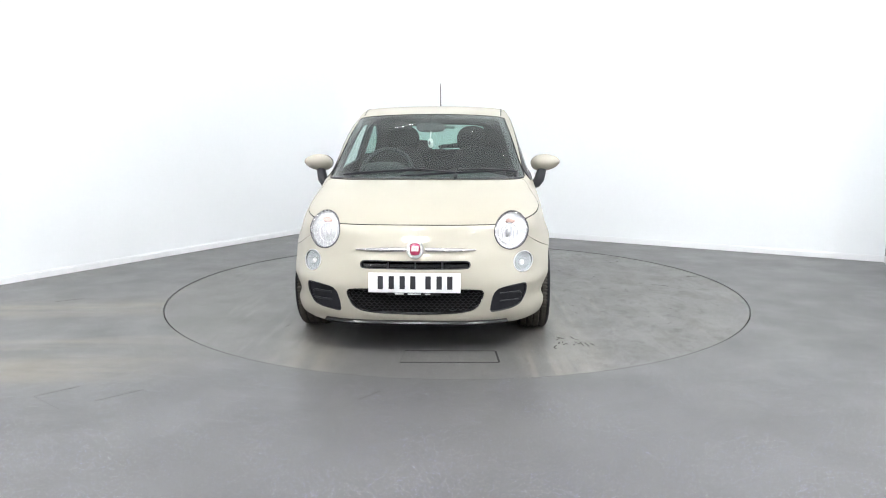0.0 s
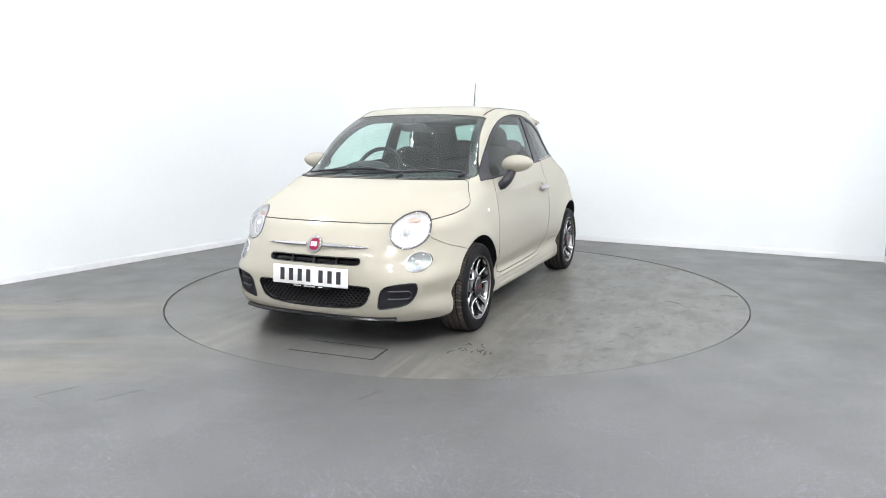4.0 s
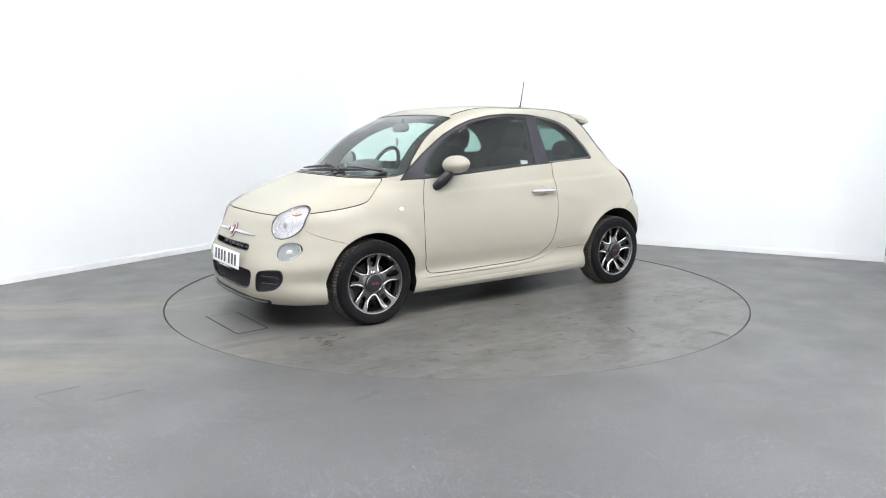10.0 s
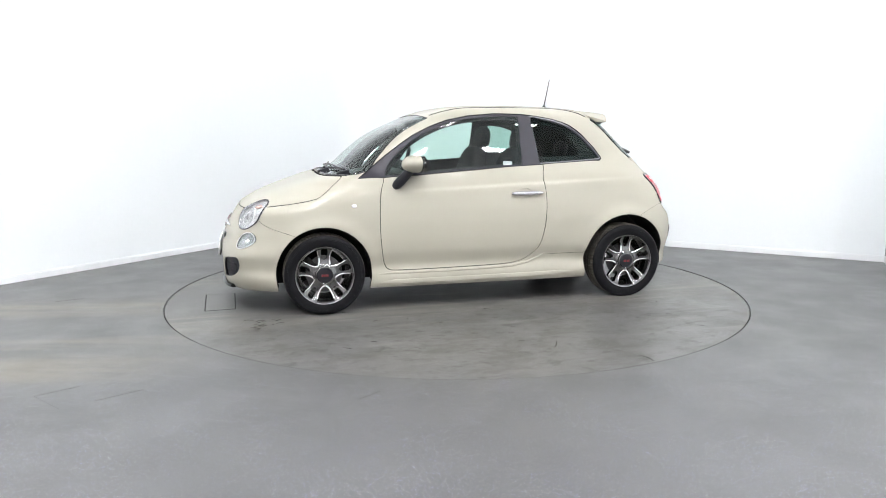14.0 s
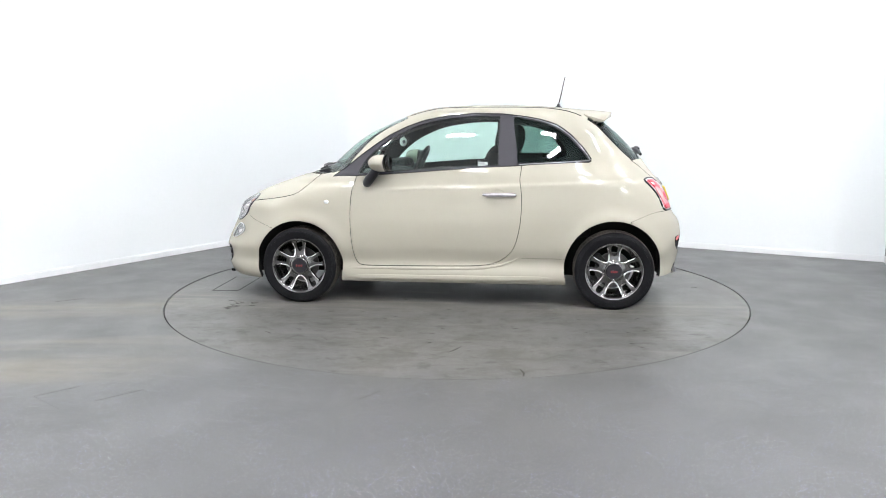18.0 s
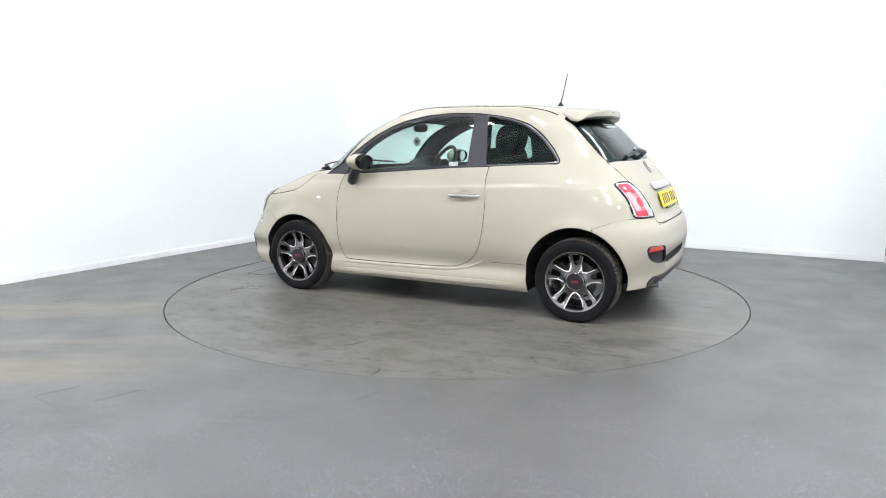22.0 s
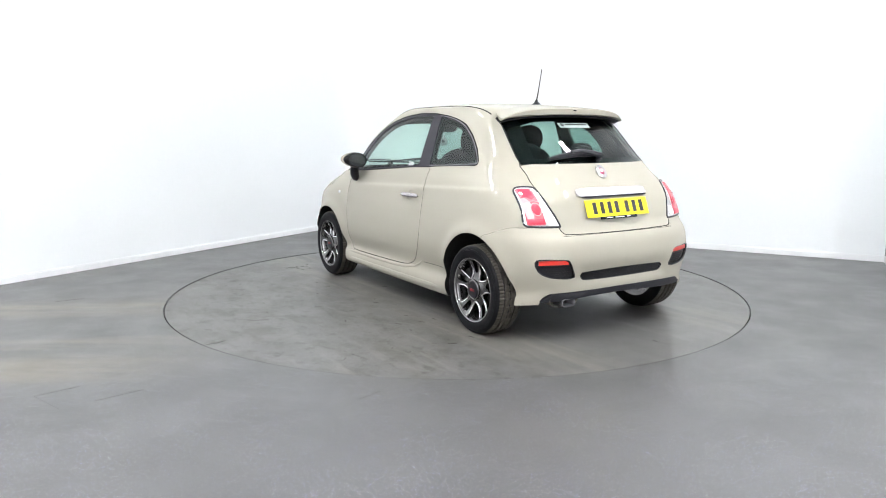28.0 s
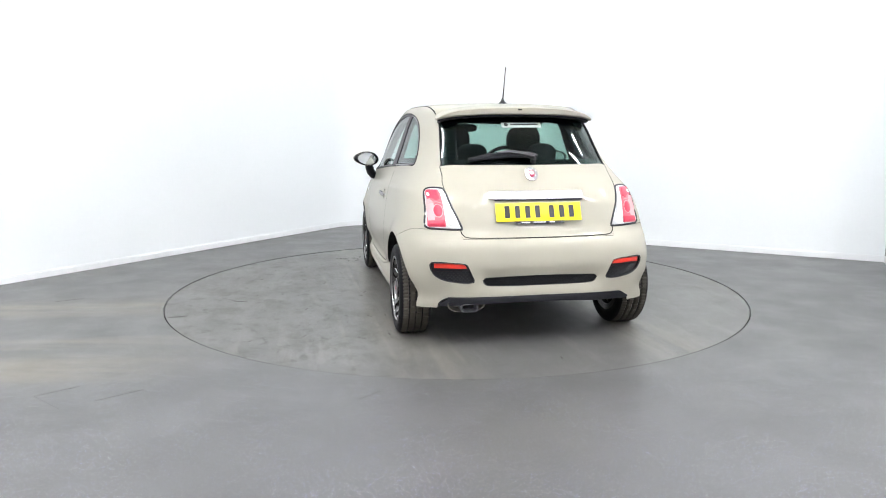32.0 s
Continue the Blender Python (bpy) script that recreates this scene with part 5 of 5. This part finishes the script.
# floor, underside, wheel wells
smooth(cpart("underbody", joined(bm_box(1.55, 1.36, .09, (-1.15, 0, .19), .02), bm_box(2.65, .80, .14, (-1.0, 0, .235), .03), bm_box(.5, 1.0, .12, (.36, 0, .235), .03)), UNDER, "dark dirty underside of the car"))
for ax, az, r in ARCHES:
    for s in (1, -1):
        bm = bmesh.new()
        prev = None
        for k in range(25):
            a = math.pi * (k / 24 * 1.12 - .06)
            px, pz = ax + (r + .010) * math.cos(a), az + (r + .010) * math.sin(a)
            row = [bm.verts.new((px, s * y, pz)) for y in (.44, float(side_y(np.array(px), np.array(pz))) - .016)]
            row.insert(0, bm.verts.new((ax + .05 * math.cos(a), s * .44, az + .05 * math.sin(a))))
            if prev:
                bm.faces.new((prev[0], prev[1], row[1], row[0]))
                bm.faces.new((prev[1], prev[2], row[2], row[1]))
            prev = row
        smooth(cpart("wheel_well", bm, UNDER, "black wheel arch liner"), 50)


# ---- wheels ----
SPOKE_H = curve((.046, .070), (.06, .072), (.085, .060), (.12, .056), (.16, .066), (.185, .080), (.194, .088), (.200, .089))


def rim_face():
    """The machined face: five pairs of spokes with narrow slots between and wide openings around."""
    rr = np.linspace(.046, .200, 46)
    aa = np.linspace(0, 2 * math.pi, 361)[:-1]
    R, A = np.meshgrid(rr, aa, indexing="ij")
    p = np.stack([R * np.cos(A), SPOKE_H(R), R * np.sin(A)], -1).reshape(-1, 3)
    idx = np.arange(46 * 360).reshape(46, 360)
    nx = np.roll(idx, -1, axis=1)
    a, b, c, d = idx[:-1].ravel(), idx[1:].ravel(), nx[1:].ravel(), nx[:-1].ravel()
    t = np.concatenate([np.stack([a, c, b], -1), np.stack([a, d, c], -1)])
    cr = np.cross(p[t[:, 1]] - p[t[:, 0]], p[t[:, 2]] - p[t[:, 0]])
    n = np.zeros_like(p)
    for j in range(3):
        np.add.at(n, t[:, j], cr)
    if n[:, 1].sum() < 0:
        n, t = -n, t[:, ::-1]
    n /= np.linalg.norm(n, axis=1, keepdims=True)
    s = (p, n, t)
    wide = rounded([(.078, 0), (.090, .020), (.120, .0395), (.160, .0585), (.180, .062), (.1905, .040), (.192, 0), (.1905, -.040), (.180, -.062), (.160, -.0585), (.120, -.0395), (.090, -.020)], 3)
    slim = rounded([(.106, 0), (.114, .013), (.132, .0195), (.160, .0225), (.182, .020), (.190, 0), (.182, -.020), (.160, -.0225), (.132, -.0195), (.114, -.013)], 3)
    fw, fs = inside(wide), inside(slim)

    def turned(f, ang):
        c, q = math.cos(ang), math.sin(ang)
        return lambda x, y, z: f(x * c + z * q, -x * q + z * c)
    for k in range(5):
        s = clip(s, but(turned(fs, radians(90 + 72 * k))))
        s = clip(s, but(turned(fw, radians(54 + 72 * k))))
    return sheet(s, 0.030)


RIM_FACE = rim_face()
RIM_FACE.materials.append(ALLOY)
tread_rows = []
for k in range(17):
    y = -.080 + .16 * k / 16
    groove = .010 if k in (4, 8, 12) else 0.0
    tread_rows.append((.2855 - groove - .006 * (abs(y) / .08) ** 6, y))


def notched_tread():
    bm = bm_lathe(tread_rows, 240)
    for i, v in enumerate(bm.verts):
        if (i % 240) % 3 < 1 and abs(v.co.y) > .034 or (i % 240) % 6 == 2 and abs(v.co.y) < .03:
            r = math.hypot(v.co.x, v.co.z)
            v.co.x *= (r - .005) / r
            v.co.z *= (r - .005) / r
    return bm


def wheel(x, s):
    w = put_new("wheel")
    tagged(w, "dark alloy wheel with five split spokes and a black tyre")
    w.location = Vector(w.location) + Vector((x, s * .706, .278))
    w.rotation_euler = (0, 0, 0 if s > 0 else math.pi)
    side = [(.200, -.088), (.21, -.095), (.235, -.098), (.258, -.095), (.272, -.088), (.279, -.078), (.277, -.07), (.277, .07), (.279, .078), (.272, .088), (.262, .0935), (.258, .0945), (.2575, .0965), (.25, .097), (.2495, .0985), (.232, .0975), (.21, .096), (.203, .090), (.198, .084)]
    smooth(part("tyre", bm_lathe(side, 96), RUBBER, w, "black low-profile tyre"), 50)
    smooth(part("tread", notched_tread(), TREAD, w, "dusty grooved tyre tread"), 25)
    rim = smooth(part("rim", bm_lathe([(.16, -.082), (.200, -.088), (.203, -.08), (.190, -.06), (.184, .0), (.190, .06), (.198, .080), (.205, .092), (.203, .095), (.199, .0935), (.197, .088)], 72), BARREL, w, "dark silver alloy rim"), 40)
    part("spokes", RIM_FACE, None, w, "machined split spokes")
    for k in range(5):
        c, q = math.cos(radians(54 + 72 * k)), math.sin(radians(54 + 72 * k))
        lip = [(.168, .0585), (.150, .0545), (.120, .0415), (.098, .028), (.083, .013), (.077, 0), (.083, -.013), (.098, -.028), (.120, -.0415), (.150, -.0545), (.168, -.0585)]
        path = [(a * c - b * q, SPOKE_H(math.hypot(a, b)) - .001, a * q + b * c) for a, b in lip]
        smooth(part("spoke_edge", bm_tube(path, [.003, .005, .0065, .007, .0075, .008, .0075, .007, .0065, .005, .003], 8), POLISHED, w, "polished edge of a spoke opening"))
    smooth(part("brake_disc", bm_lathe([(.05, .010), (.125, .010), (.128, .006), (.128, -.004), (.05, -.004)], 48), ALLOY_DARK, w, "steel brake disc"))
    smooth(part("brake_drum", bm_lathe([(0, .03), (.065, .03), (.07, .01), (.07, 0)], 32), UNDER, w))
    smooth(part("caliper", bm_box(.12, .06, .07, (.09, .02, .06), .015, (0, -45, 0)), UNDER, w, "dark brake caliper"))
    cap = smooth(part("hub_ring", bm_lathe([(.044, .058), (.066, .070), (.065, .083), (.057, .087), (.053, .084)], 40), ALLOY, w, "silver ring round the centre cap"))
    smooth(part("centre_cap", bm_lathe([(.054, .070), (.054, .084), (.050, .088), (0, .090)], 40), BLACK, w, "dark grey centre cap"))
    for k in range(4):
        part("cap_bar", bm_box(.007, .002, .016, (-.0195 + .013 * k, .0905, 0)), REDCAP, w)
    for k in range(5):
        a = radians(54 + 72 * k)
        part("wheel_bolt", bm_lathe([(0, .074), (.007, .074), (.008, .068), (.008, .055)], 8, "Y", (.068 * math.cos(a), 0, .068 * math.sin(a))), ALLOY_DARK, w)
    return w


for x in (0.0, -2.30):
    for s in (1, -1):
        wheel(x, s)

# ---- marks on the turntable and the floor ----
def floor_line(path, width, z, name, mat, parent=None, label=""):
    """A thin worn line laid on the floor."""
    bm = bmesh.new()
    prev = None
    for i, (x, y) in enumerate(path):
        a, c = Vector(path[max(i - 1, 0)]), Vector(path[min(i + 1, len(path) - 1)])
        d = (c - a).normalized()
        n = Vector((-d.y, d.x)) * width / 2 * (1 if 0 < i < len(path) - 1 or len(path) < 3 else .3)
        row = [bm.verts.new((x + n.x, y + n.y, z)), bm.verts.new((x - n.x, y - n.y, z)), bm.verts.new((x - n.x, y - n.y, z - .003)), bm.verts.new((x + n.x, y + n.y, z - .003))]
        if prev:
            for k in range(4):
                bm.faces.new((prev[k], prev[(k + 1) % 4], row[(k + 1) % 4], row[k]))
        prev = row
    return part(name, bm, mat, parent, label)


JOINT = plain("dark floor joint", (0.03, 0.03, 0.03), 0.9)
FAINT = plain("worn joint", (0.080, 0.079, 0.078), 0.45)
SCUFF = plain("dark rubber scuff", (0.055, 0.052, 0.046), 0.7, vary=0.4, scale=60)
hatch = [(-.305, -1.950), (-.290, -1.735), (.235, -1.735), (.245, -1.945)]
for a, b, wide, mat in zip(hatch, hatch[1:] + hatch[:1], (.004, .008, .011, .009), (FAINT, JOINT, JOINT, JOINT)):
    floor_line([a, b], wide, .0012, "hatch_joint", mat, turntable, "dark joint round the access hatch")
bm = bmesh.new()
bm.faces.new([bm.verts.new((x, y, .0008)) for x, y in hatch])
part("access_hatch", bm, TABLE, turntable, "flush access hatch in the turntable")
floor_line([(2.03, .47), (2.10, .490), (2.155, .485)], .012, .0012, "scuff_mark", SCUFF, turntable, "short dark mark at the turntable's edge")
marks = random.Random(5)
spots = [(.68 + marks.gauss(0, .07), -1.58 + marks.gauss(0, .055), marks.uniform(.02, .07), .009) for _ in range(18)]
spots += [(marks.uniform(.35, 1.6), marks.uniform(-1.2, 1.3), marks.uniform(.02, .06), .005) for _ in range(34)]
spots += [(1.70, .10, .14, .008), (.74, 1.245, .05, .010), (-.135, 1.945, .05, .010), (-1.1, -1.2, .06, .006)]
for x, y, length, width in spots:
    if math.hypot(x, y) > 2.1:
        continue
    a = radians(-30) if length > .1 else marks.uniform(0.6, 2.6)
    dx, dy, bow = math.cos(a) * length / 2, math.sin(a) * length / 2, marks.uniform(-.2, .2)
    path = [(x - dx, y - dy), (x - dx * .3 - dy * bow, y - dy * .3 + dx * bow), (x + dx * .4 - dy * bow, y + dy * .4 + dx * bow), (x + dx, y + dy)]
    floor_line(path, width * marks.uniform(.5, 1.3), .0012, "scuff_mark", SCUFF, turntable, "dark tyre scuff")
frame_marks = (([(-2.03, -2.50), (-1.82, -2.66)], .003), ([(-1.71, -2.56), (-1.54, -2.40)], .003), ([(-2.03, -2.50), (-1.88, -2.36)], .0025), ([(-3.01, -.55), (-2.85, -.43)], .012), ([(-.46, -2.52), (-.37, -2.41)], .005))
for path, wd in frame_marks:
    ob = floor_line(path, wd, FLOOR_Z + .0012, "floor_joint", FAINT)
    tagged(ob, "thin worn joint line in the vinyl floor", kind="structure")


def motions():
    walk(turntable, table_rows)
    walk(car, rows)


motions()
